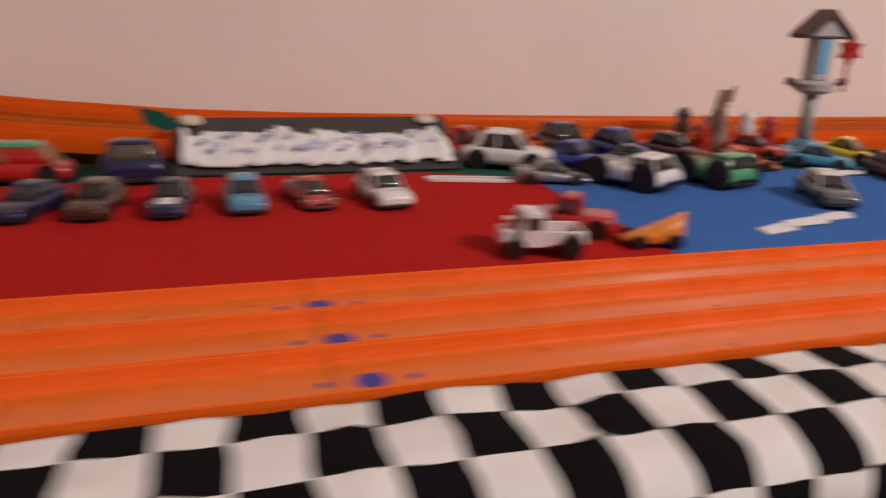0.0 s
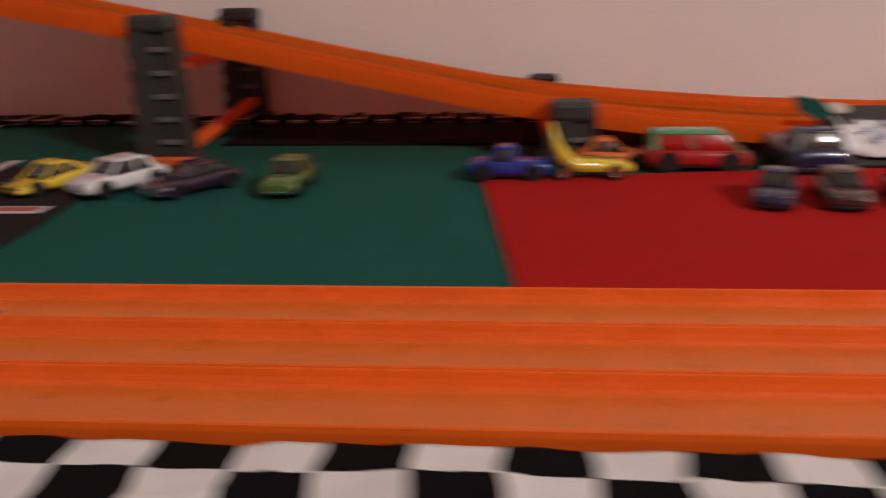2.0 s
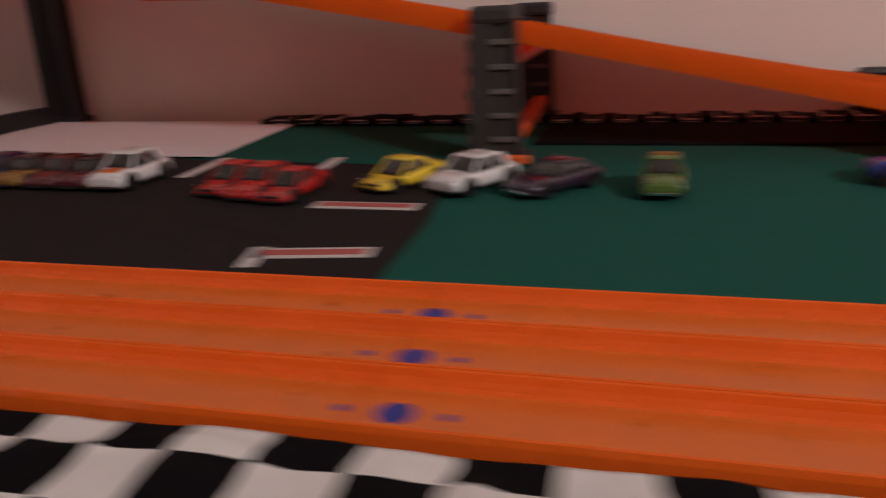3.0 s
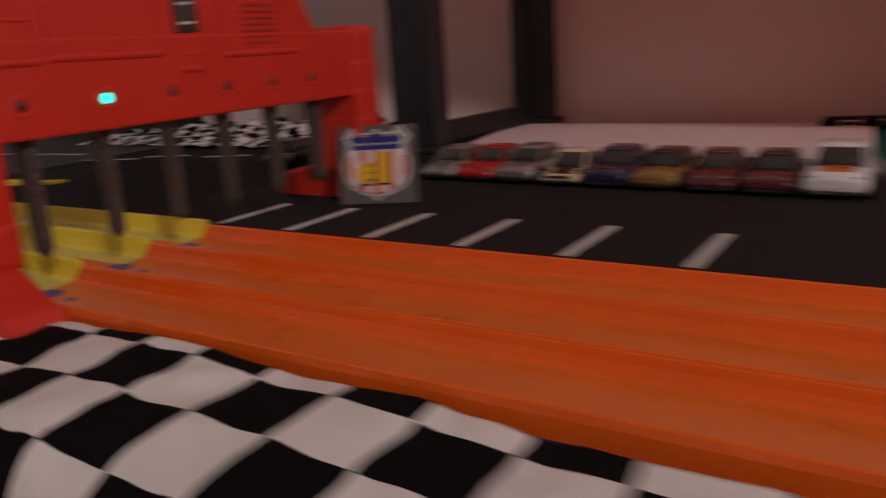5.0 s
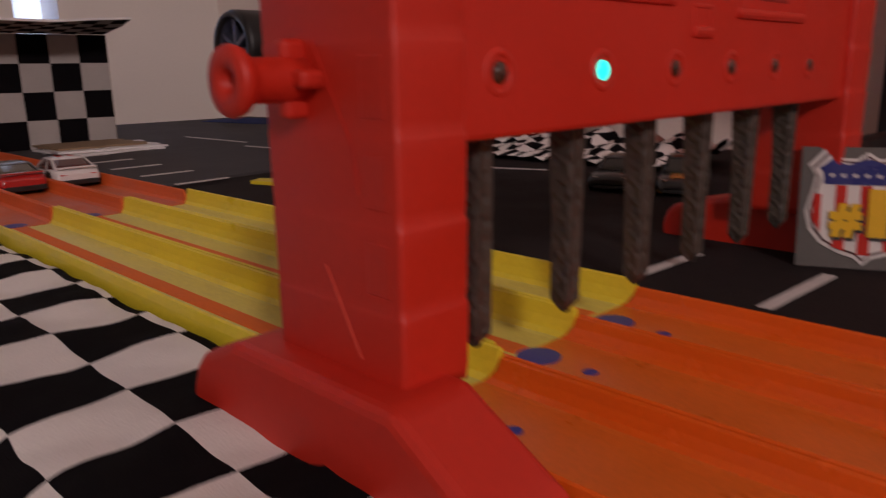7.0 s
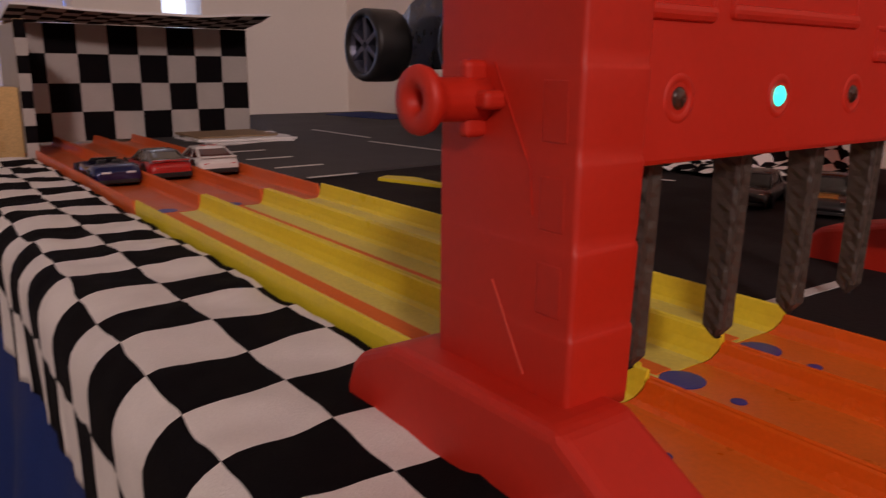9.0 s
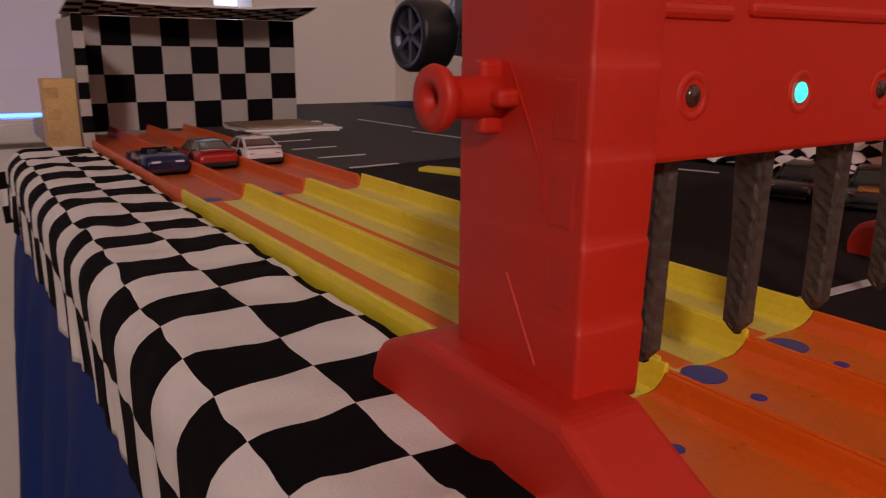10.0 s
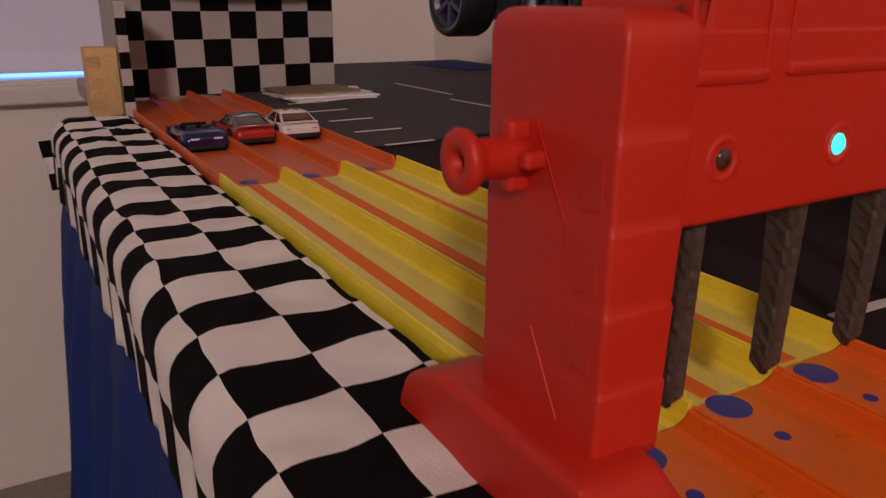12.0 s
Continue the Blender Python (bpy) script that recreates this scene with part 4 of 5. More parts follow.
            box(b, -0.499 * L, -0.486 * L, sy * 0.30 * W - 0.07 * W, sy * 0.30 * W + 0.07 * W, 0.42 * H, 0.48 * H, 0.0003)
            part("tail_light", b, SRED, car)
        b = bmesh.new()
        box(b, 0.455 * L, 0.494 * L, -0.26 * W, 0.26 * W, 0.23 * H, 0.33 * H, 0.0004)
        part("grille", b, BLACKP, car)
        # low front bar; where black, it paints the shadow below the nose
        b = bmesh.new()
        box(b, 0.46 * L, 0.503 * L, -0.36 * W, 0.36 * W, 0.11 * H, 0.20 * H, 0.0004)
        part("front_bumper_shade", b, bumper, car)
    if stripe:
        for sy in (-1, 1):
            b = bmesh.new()
            pts = [f for f in (0.72, 0.80, 0.88, 0.94, 0.97)]
            lo = [((f - 0.5) * L, top_at(f) + 0.022 * H) for f in pts]
            loft(b, [[(x, sy * 0.16 * W - 0.07 * W, z - 0.02 * H), (x, sy * 0.16 * W + 0.07 * W, z - 0.02 * H), (x, sy * 0.16 * W + 0.07 * W, z), (x, sy * 0.16 * W - 0.07 * W, z)] for x, z in lo])
            part("hood_stripe", b, stripe, car)
            b = bmesh.new()
            box(b, (cab[2] - 0.47) * L, (cab[3] - 0.53) * L, sy * 0.12 * W - 0.055 * W, sy * 0.12 * W + 0.055 * W, 0.970 * H, 1.004 * H, 0.0002)
            part("roof_stripe", b, stripe, car)
    if hood:
        b = bmesh.new()
        lo = [((f - 0.5) * L, top_at(f) + 0.026 * H) for f in (0.72, 0.78, 0.85, 0.90)]
        loft(b, [[(x, -0.24 * W, z - 0.03 * H), (x, 0.24 * W, z - 0.03 * H), (x, 0.22 * W, z), (x, -0.22 * W, z)] for x, z in lo])
        part("hood_panel", b, hood, car)
    return car


def col(name, c, rough=0.3):
    return paint(name, c, rough)


C = dict(navy=col("navy_paint", (0.012, 0.015, 0.06)), brown=col("brown_paint", (0.065, 0.026, 0.018)), cyan=col("cyan_paint", (0.08, 0.28, 0.42)), red=col("red_paint", (0.42, 0.015, 0.012)),
         white=col("white_paint", (0.72, 0.70, 0.67)), purple=col("dark_purple_paint", (0.03, 0.012, 0.03)), green=col("olive_green_paint", (0.10, 0.16, 0.03)), yellow=col("yellow_paint", (0.78, 0.56, 0.03)),
         silver=mat("silver_paint", (0.34, 0.33, 0.32), 0.3, metal=0.6, vary=0.06, coat=0.4), blue=col("blue_paint", (0.012, 0.035, 0.26)), gold=col("dull_gold_paint", (0.24, 0.13, 0.025)),
         maroon=col("maroon_paint", (0.085, 0.014, 0.018)), cream=col("cream_paint", (0.66, 0.56, 0.34)), orange=col("orange_paint", (0.65, 0.14, 0.015)), mint=col("mint_green_paint", (0.08, 0.30, 0.14)), grey=col("grey_paint", (0.10, 0.10, 0.11)), black=col("black_paint", (0.012, 0.011, 0.012)))
Z = 0.0013

# on the red felt, one row
for x, y, a, L, W, H, c, st, lab in (
        (1.080, 0.302, -112, 0.066, 0.027, 0.023, "navy", "coupe", "dark blue toy coupe parked on red felt"),
        (1.122, 0.300, -100, 0.064, 0.028, 0.024, "brown", "sedan", "brown and rust toy sedan parked on red felt"),
        (1.170, 0.298, -96, 0.064, 0.027, 0.023, "navy", "coupe", "navy toy coupe with a white bonnet on red felt"),
        (1.220, 0.300, -88, 0.064, 0.028, 0.024, "cyan", "sedan", "light blue toy sedan parked on red felt"),
        (1.268, 0.306, -80, 0.066, 0.028, 0.020, "red", "wedge", "red toy sports car parked on red felt"),
        (1.322, 0.300, -82, 0.066, 0.030, 0.025, "white", "sedan", "white toy rally car parked on red felt")):
    toy_car(lab, pose(x, y, Z, 0, 0, a), L * 0.95, W * 0.94, H * 0.95, C[c], st, hood=C["white"] if "bonnet" in lab else None)

# behind it, side on
toy_car("blue toy pickup parked at the felt's edge", pose(0.900, 0.372, 0.0013, 0, 0, 178), 0.062, 0.028, 0.026, C["blue"], "pickup")
toy_car("red toy delivery truck with a green top", pose(1.052, 0.405, 0.0002, 0, 0, 0), 0.080, 0.032, 0.033, C["red"], "van", roof=C["mint"], glass=C["red"])
toy_car("tall blue toy monster van facing the track", pose(1.137, 0.405, 0.0002, 0, 0, -86), 0.064, 0.046, 0.036, C["navy"], "truck", glass=SMOKE)
toy_car("orange toy car behind a yellow tow car", pose(0.985, 0.418, 0.0002, 0, 0, 4), 0.06, 0.03, 0.024, C["orange"], "coupe")

# yellow tow car with its upright boom
tow = thing("tow_car", "yellow toy tow car with a tall curved boom", "toy car", "parked toy cars", pose(0.963, 0.374, 0.0013) @ Matrix.Diagonal((0.86, 1, 1, 1)))
b = bmesh.new()
loft(b, [[(x, -w, z0), (x, w, z0), (x, w * 0.8, z1), (x, -w * 0.8, z1)] for x, w, z0, z1 in ((-0.036, 0.010, 0.036, 0.043), (-0.033, 0.012, 0.022, 0.041), (-0.026, 0.013, 0.010, 0.026), (-0.012, 0.013, 0.006, 0.014), (0.02, 0.013, 0.006, 0.013), (0.034, 0.011, 0.006, 0.011), (0.038, 0.008, 0.006, 0.009))])
part("body", b, C["yellow"], tow, smooth=True)
for x in (-0.024, 0.022):
    for sy in (-1, 1):
        ty, rm = wheel_meshes(0.0062, 0.006)
        o = new("wheel", ty)
        o.parent, o.location = tow, (x, sy * 0.0135, 0.0062)
        q = new("rim", rm)
        q.parent = o
        if not rm.materials:
            rm.materials.append(CHROME)

# on the green felt and the black mat by the tower
for x, y, a, L, W, H, c, st, lab in (
        (0.548, 0.338, -116, 0.070, 0.032, 0.022, "yellow", "wedge", "yellow toy sports car parked on a marked bay"),
        (0.602, 0.336, -120, 0.070, 0.034, 0.025, "white", "sedan", "white toy sedan parked on green felt"),
        (0.660, 0.335, -128, 0.072, 0.034, 0.021, "purple", "coupe", "dark purple toy coupe parked on green felt"),
        (0.735, 0.337, -92, 0.062, 0.028, 0.024, "green", "sedan", "olive green toy sedan alone on green felt"),
        (0.420, 0.316, -96, 0.068, 0.0275, 0.022, "red", "wedge", "red toy sports car parked on the black mat"),
        (0.4485, 0.306, -94, 0.068, 0.0275, 0.022, "red", "coupe", "red toy sports car between two others alike"),
        (0.477, 0.300, -95, 0.066, 0.0275, 0.021, "red", "wedge", "red toy sports car ending the group of three")):
    toy_car(lab, pose(x, y, Z, 0, 0, a), L, W, H, C[c], st, bumper=CHROME if c in ("white", "purple", "green") else BLACKP)

# the row at the paper's edge
for k, (W, c, st, H) in enumerate(((0.0295, "silver", "coupe", 0.021), (0.031, "red", "coupe", 0.022), (0.031, "silver", "sedan", 0.023), (0.0305, "cream", "wedge", 0.021), (0.030, "navy", "sedan", 0.023),
                                   (0.030, "gold", "sedan", 0.022), (0.0295, "maroon", "coupe", 0.022), (0.0295, "maroon", "sedan", 0.022), (0.034, "white", "sedan", 0.028))):
    lab = {"silver": "silver toy car in a tight row on black mat", "red": "red toy coupe in a tight row on black mat", "cream": "cream and black toy car in a tight row", "navy": "dark navy toy sedan in a tight row",
           "gold": "dull gold toy sedan in a tight row", "maroon": "dark maroon toy car in a tight row", "white": "white and orange toy car ending the row"}[c]
    toy_car(lab, pose(0.060 + 0.0322 * k + 0.003 * (k == 8), 0.337 - 0.0012 * k, Z, 0, 0, -90 - 1.5 * (k % 3 - 1)), 0.068, W, H, C[c], st, group="row of parked toy cars", hood={"cream": C["black"], "white": C["orange"], "silver": C["grey"] if k == 2 else None, "navy": C["black"]}.get(c), roof={"gold": C["black"], "maroon": C["black"] if k == 7 else None}.get(c), bumper=CHROME if c == "white" else BLACKP)

# on the blue felt and behind it
for x, y, a, L, W, H, c, st, lab in (
        (1.470, 0.415, -30, 0.085, 0.042, 0.036, "white", "sedan", "large white toy car with faint marks behind the felt"),
        (1.432, 0.440, -40, 0.066, 0.032, 0.036, "red", "pickup", "red toy pickup behind a large white car"),
        (1.483, 0.345, -14, 0.066, 0.030, 0.020, "silver", "wedge", "low silver toy race car on blue felt"),
        (1.552, 0.325, -60, 0.074, 0.048, 0.030, "white", "truck", "white and orange toy monster truck with big wheels"),
        (1.528, 0.400, -50, 0.070, 0.036, 0.028, "blue", "pickup", "blue toy pickup among parked cars"),
        (1.595, 0.425, -70, 0.070, 0.034, 0.034, "blue", "coupe", "bright blue toy coupe among parked cars"),
        (1.545, 0.452, -80, 0.070, 0.036, 0.036, "black", "sedan", "black toy sedan at the back of the group"),
        (1.590, 0.385, -20, 0.060, 0.030, 0.025, "navy", "coupe", "navy toy coupe among parked cars"),
        (1.634, 0.318, -75, 0.058, 0.044, 0.030, "mint", "truck", "green toy monster truck on blue felt"),
        (1.706, 0.378, -20, 0.070, 0.034, 0.022, "orange", "wedge", "orange toy race car behind a green truck"),
        (1.655, 0.420, -60, 0.064, 0.032, 0.030, "maroon", "sedan", "dark red toy sedan among parked cars"),
        (1.760, 0.425, -50, 0.064, 0.032, 0.026, "red", "coupe", "red toy coupe at the back of the group"),
        (1.690, 0.247, -112, 0.072, 0.029, 0.025, "grey", "sedan", "grey toy sedan with a pale roof on blue felt"),
        (1.800, 0.375, -40, 0.064, 0.034, 0.024, "cyan", "coupe", "light blue toy coupe near the toy tower"),
        (1.835, 0.315, -100, 0.060, 0.030, 0.024, "maroon", "coupe", "plum toy coupe on blue felt"),
        (1.860, 0.400, -60, 0.064, 0.032, 0.026, "yellow", "wedge", "yellow toy car behind the others"),
        (1.900, 0.350, -60, 0.064, 0.032, 0.026, "red", "sedan", "red toy sedan on the felt's edge")):
    big = "monster" in lab
    toy_car(lab, pose(x, y, Z if y < 0.36 else 0.0004, 0, 0, a), L, W, H, C[c], st, wheel=0.0115 if big else None, group="toy cars round the toy tower", roof=C["white"] if "pale roof" in lab else None, hood=C["orange"] if "white and orange" in lab else None)

# trackside hot rods
hot = thing("hot_rod_truck", "white toy hot-rod truck with an open engine and bed", "toy car", "parked toy cars", pose(1.391, 0.162, Z, 0, 0, 170) @ Matrix.Diagonal((0.84, 1, 1, 1)))
b = bmesh.new()
box(b, -0.031, 0.031, -0.010, 0.010, 0.005, 0.0085, 0.0008)
part("chassis", b, C["red"], hot)
b = bmesh.new()
loft(b, [[(x, -w, z0), (x, w, z0), (x, w * 0.86, z1), (x, -w * 0.86, z1)] for x, w, z0, z1 in ((-0.002, 0.0125, 0.007, 0.020), (0.000, 0.013, 0.007, 0.0265), (0.015, 0.013, 0.007, 0.0275), (0.0185, 0.0125, 0.007, 0.0185))])
cab_ = part("cab", b, C["white"], hot)
b = bmesh.new()
box(b, 0.0155, 0.0188, -0.0095, 0.0095, 0.0185, 0.0250, 0.0005)
part("windscreen", b, GLASS, cab_)
for sy in (-1, 1):
    b = bmesh.new()
    box(b, 0.003, 0.013, sy * 0.0124 - 0.0006, sy * 0.0124 + 0.0006, 0.0180, 0.0250, 0.0003)
    part("side_window", b, GLASS, cab_)
b = bmesh.new()
box(b, 0.0175, 0.031, -0.008, 0.008, 0.0075, 0.0165, 0.0015)
part("bonnet", b, C["white"], hot)
b = bmesh.new()
box(b, 0.020, 0.028, -0.0045, 0.0045, 0.0160, 0.0225, 0.001)
for k in range(3):
    box(b, 0.0205 + 0.0026 * k, 0.022 + 0.0026 * k, -0.0062, 0.0062, 0.0180, 0.0200, 0.0004)
part("engine", b, CHROME, hot)
for sy in (-1, 1):
    b = bmesh.new()
    box(b, -0.031, -0.003, sy * 0.0115 - 0.001, sy * 0.0115 + 0.001, 0.008, 0.0165, 0.0005)
    part("bed_side", b, C["white"], hot)
b = bmesh.new()
box(b, -0.0315, -0.0298, -0.0115, 0.0115, 0.008, 0.0160, 0.0005)
part("tailgate", b, C["white"], hot)
for x, r in ((-0.020, 0.0078), (0.0215, 0.0066)):
    for sy in (-1, 1):
        ty, rm = wheel_meshes(r, 0.0065)
        o = new("wheel", ty)
        o.parent, o.location = hot, (x, sy * 0.0142, r)
        q = new("rim", rm)
        q.parent = o
        if not rm.materials:
            rm.materials.append(CHROME)
toy_car("red toy hot rod behind the white truck", pose(1.432, 0.200, Z, 0, 0, 150), 0.056, 0.032, 0.027, C["red"], "pickup", lights=False)
fl = thing("flame_car", "toy car shaped like a rising orange flame", "toy car", "parked toy cars", pose(1.472, 0.163, Z, 0, 0, 172) @ Matrix.Scale(0.84, 4))
b = bmesh.new()
loft(b, [[(x, -w, z0), (x, w, z0), (x, w * 0.5, z1), (x, -w * 0.5, z1)] for x, w, z0, z1 in ((-0.024, 0.004, 0.008, 0.026), (-0.018, 0.008, 0.005, 0.023), (-0.008, 0.011, 0.004, 0.018), (0.006, 0.012, 0.004, 0.013), (0.018, 0.010, 0.004, 0.009), (0.026, 0.006, 0.005, 0.007))])
part("flame_body", b, mat("flame_plastic", (0.78, 0.25, 0.03), 0.35, vary=0.35, scale=90), fl, smooth=True)
b = bmesh.new()
box(b, -0.020, 0.024, -0.011, 0.011, 0.002, 0.0055, 0.001)
part("chassis", b, C["purple"], fl)
for x in (-0.014, 0.016):
    for sy in (-1, 1):
        ty, rm = wheel_meshes(0.0055, 0.005)
        o = new("wheel", ty)
        o.parent, o.location = fl, (x, sy * 0.0125, 0.0055)
        q = new("rim", rm)
        q.parent = o
        if not rm.materials:
            rm.materials.append(CHROME)

# ---- the three race cars, rolled out before the stop box ----
ZT = Z0 + 0.0019
LY = [PITCH * k + LW / 2 for k in range(3)]
rb = toy_car("metallic blue toy convertible standing in its lane", pose(-0.460, LY[0] + 0.001, ZT, 0, 0, 179), 0.080, 0.0345, 0.0215, mat("blue_metallic_paint", (0.004, 0.010, 0.075), 0.22, metal=0.3, vary=0.05, coat=0.7), "roadster", group="race cars", wheel=0.0058, rim=GREYM)
b = bmesh.new()
loft(b, [[(0.0110, -0.0112, 0.0128), (0.0118, -0.0112, 0.0128), (0.0118, 0.0112, 0.0128), (0.0110, 0.0112, 0.0128)], [(0.0040, -0.0095, 0.0172), (0.0046, -0.0095, 0.0174), (0.0046, 0.0095, 0.0174), (0.0040, 0.0095, 0.0172)]])
part("windscreen", b, SMOKE, rb, "smoky plastic windscreen")
for y in (-0.0055, 0.0055):
    b = bmesh.new()
    box(b, -0.012, -0.003, y - 0.0038, y + 0.0038, 0.0105, 0.0135, 0.001)
    box(b, -0.0135, -0.0105, y - 0.0034, y + 0.0034, 0.011, 0.0175, 0.001)
    part("seat", b, BLACKP, rb)
rr = toy_car("red toy muscle coupe with a grey bonnet panel", pose(-0.470, LY[1], ZT, 0, 0, 181), 0.078, 0.0345, 0.0225, C["red"], "muscle", group="race cars", wheel=0.0062, rim=GREYM, glass=SMOKE, hood=C["grey"], roof=C["grey"])
b = bmesh.new()
box(b, -0.0392, -0.0345, -0.0140, 0.0140, 0.0150, 0.0162, 0.0005)
part("spoiler", b, C["red"], rr)
rw = toy_car("white toy muscle coupe with red racing stripes", pose(-0.474, LY[2], ZT, 0, 0, 178), 0.078, 0.0345, 0.0225, C["white"], "muscle", group="race cars", wheel=0.0062, rim=GREYM, stripe=C["red"], glass=mat("dark_red_toy_glass", (0.075, 0.012, 0.010), 0.15, vary=0.1, bump=0, coat=0.5))
b = bmesh.new()
box(b, -0.0392, -0.0345, -0.0140, 0.0140, 0.0150, 0.0162, 0.0005)
part("spoiler", b, C["white"], rw)
for sy in (-1, 1):
    b = bmesh.new()
    for k in range(5):
        box(b, -0.010 + 0.0045 * k, -0.0065 + 0.0045 * k, sy * 0.0168, sy * 0.0173, 0.0062, 0.0092)
    part("door_lettering", b, C["black"], rw, "black marks across the door")
    b = bmesh.new()
    box(b, -0.012, 0.014, sy * 0.0168, sy * 0.0173, 0.0042, 0.0056)
    part("side_stripe", b, C["red"], rw)

for car_, w_ in ((rb, 0.0275), (rr, 0.0300), (rw, 0.0300)):
    b = bmesh.new()
    box(b, -0.0400, -0.0345, -w_ / 2, w_ / 2, 0.0028, 0.0066, 0.0008)
    part("rear_bumper", b, BLACKP, car_, "dark lower rear bumper")
for sy in (-1, 1):
    b = bmesh.new()
    box(b, -0.0406, -0.0390, sy * 0.0085 - 0.0032, sy * 0.0085 + 0.0032, 0.0102, 0.0116, 0.0003)
    part("tail_lamp", b, C["white"], rb, "pale tail lamp")

# ---- banner board behind the red felt ----
ban = thing("banner_board", "dark board with a crumpled white paper banner", "banner", m=pose(1.167, 0.406, 0.002, -62, 0, 0))
b = bmesh.new()
box(b, 0, 0.255, 0, 0.003, 0.0005, 0.080, 0.0008)
part("board", b, mat("charcoal_card", (0.05, 0.042, 0.038), 0.8), ban)
b = bmesh.new()
N, M = 110, 12
random.seed(23)
tufts = [(random.uniform(-0.006, 0.012), random.uniform(-0.002, 0.005), random.uniform(0.0, 0.006)) for _ in range(24)]
g = []
for j in range(M + 1):
    row = []
    for i in range(N + 1):
        u, v = i / N, j / M
        q = u * 22
        k = int(q)
        e = min(1.0, max(0.0, (q - k - 0.32) / 0.36))
        up_, lo_, out = (tufts[k][c] + (tufts[k + 1][c] - tufts[k][c]) * e for c in range(3))
        up = 0.050 + up_ + 0.004 * noise.noise((u * 60, 3, 1)) - 0.004 * u
        low = 0.005 + lo_ + 0.002 * noise.noise((u * 40, 4, 1))
        row.append(b.verts.new((0.008 + 0.240 * u + 0.004 * noise.noise((u * 30, v * 3, 8)), -0.0035 - out * math.sin(math.pi * v) ** 0.7 - 0.004 * abs(noise.noise((u * 30, v * 5, 2))), low + (up - low) * v)))
    g.append(row)
for j in range(M):
    for i in range(N):
        b.faces.new((g[j][i], g[j][i + 1], g[j + 1][i + 1], g[j + 1][i]))
pp = part("paper_banner", b, WHITEP, ban, "crumpled white paper with faint blue writing", smooth=True)
mod = pp.modifiers.new("thickness", "SOLIDIFY")
mod.thickness = 0.0008
INK = mat("faint_blue_ink", (0.44, 0.47, 0.66), 0.8)
random.seed(11)
for k in range(26):
    b = bmesh.new()
    x = 0.022 + 0.0082 * k + random.uniform(-0.003, 0.003)
    z = random.uniform(0.014, 0.036)
    w, h = random.uniform(0.004, 0.009), random.uniform(0.003, 0.008)
    box(b, x, x + w, -0.0136, -0.0126, z, z + h, 0.0004)
    bmesh.ops.rotate(b, verts=b.verts[:], cent=(x, -0.013, z), matrix=Matrix.Rotation(random.uniform(-0.5, 0.5), 3, "Y"))
    part("writing_bar", b, INK, pp)
for x, s in ((0.004, 0.03), (0.222, 0.028)):
    b = bmesh.new()
    bmesh.ops.create_icosphere(b, subdivisions=2, radius=s / 2)
    for v in b.verts:
        v.co = Vector((v.co.x * 0.75, v.co.y * 0.25, v.co.z * 0.5)) * (1 + 0.25 * noise.noise(v.co * 90))
    o = part("paper_ball", b, mat("cream_paper", (0.62, 0.52, 0.42), 0.85), ban, "crumpled cream paper at the banner's corner", smooth=True)
    o.location = (x + 0.012, -0.004, 0.070)
b = bmesh.new()
ring_o, ring_i = rounded(-0.040, 0.062, -0.0075, 0.0075, 0.0073, 6), rounded(-0.036, 0.058, -0.0042, 0.0042, 0.0041, 6)
for z in (0.0, 0.0022):
    for p, q in ((ring_o, ring_i),):
        vo, vi = [b.verts.new((x, y, z)) for x, y in p], [b.verts.new((x, y, z)) for x, y in q]
        for k in range(len(vo)):
            b.faces.new((vo[k], vo[(k + 1) % len(vo)], vi[(k + 1) % len(vo)], vi[k]))
        if z:
            for lo_, hi_ in ((lower[0], vo), (lower[1], vi)):
                for k in range(len(vo)):
                    b.faces.new((lo_[k], lo_[(k + 1) % len(vo)], hi_[(k + 1) % len(vo)], hi_[k]))
        lower = (vo, vi)
o = tagged(part("white_band", b, WHITEP), "flat cream band loop lying on the red felt", "band")
o.matrix_basis = pose(1.414, 0.358, 0.0014, 0, 0, -11)

b = bmesh.new()
prism(b, [(0, 0), (0.022, -0.004), (0.034, -0.016), (0.02, -0.02), (0.004, -0.012)], 0, 0.0035, "y")
o = tagged(part("green_card_corner", b, GREENF), "folded green felt corner beside the banner", "felt scrap")
o.matrix_basis = pose(1.141, 0.448, 0.052)

# ---- white paper shapes on the blue felt ----
for x, y, a, s in ((1.588, 0.180, 18, 0.045), (1.622, 0.190, 10, 0.055), (1.660, 0.202, 12, 0.04), (1.800, 0.335, 5, 0.055)):
    b = bmesh.new()
    prism(b, [(-s / 2, -0.006), (s * 0.2, -0.009), (s / 2, 0.002), (s * 0.3, 0.008), (-s * 0.35, 0.007)], 0, 0.0006, "z")
    o = tagged(part("paper_shape", b, WHITEP), "torn white paper shape lying on blue felt", "paper", "paper shapes")
    o.matrix_basis = pose(x, y, 0.0012 + 0.0007 * (a % 3), 0, 0, a)

# ---- toy lookout tower and its neighbours ----
tw = thing("toy_lookout_tower", "grey plastic toy lookout tower with a brown peaked roof", "toy tower", m=pose(1.832, 0.436, 0.0) @ Matrix.Scale(0.94, 4))
TG = mat("pale_grey_plastic", (0.42, 0.40, 0.38), 0.5)
TB = mat("brown_plastic", (0.07, 0.035, 0.025), 0.55)
TC = mat("sky_blue_plastic", (0.12, 0.40, 0.60), 0.35)
b = bmesh.new()
lathe(b, [(0.030, 0), (0.030, 0.008), (0.018, 0.012), (0.012, 0.02)], 20)
part("base", b, C["cyan"], tw, "light blue round base")
b = bmesh.new()
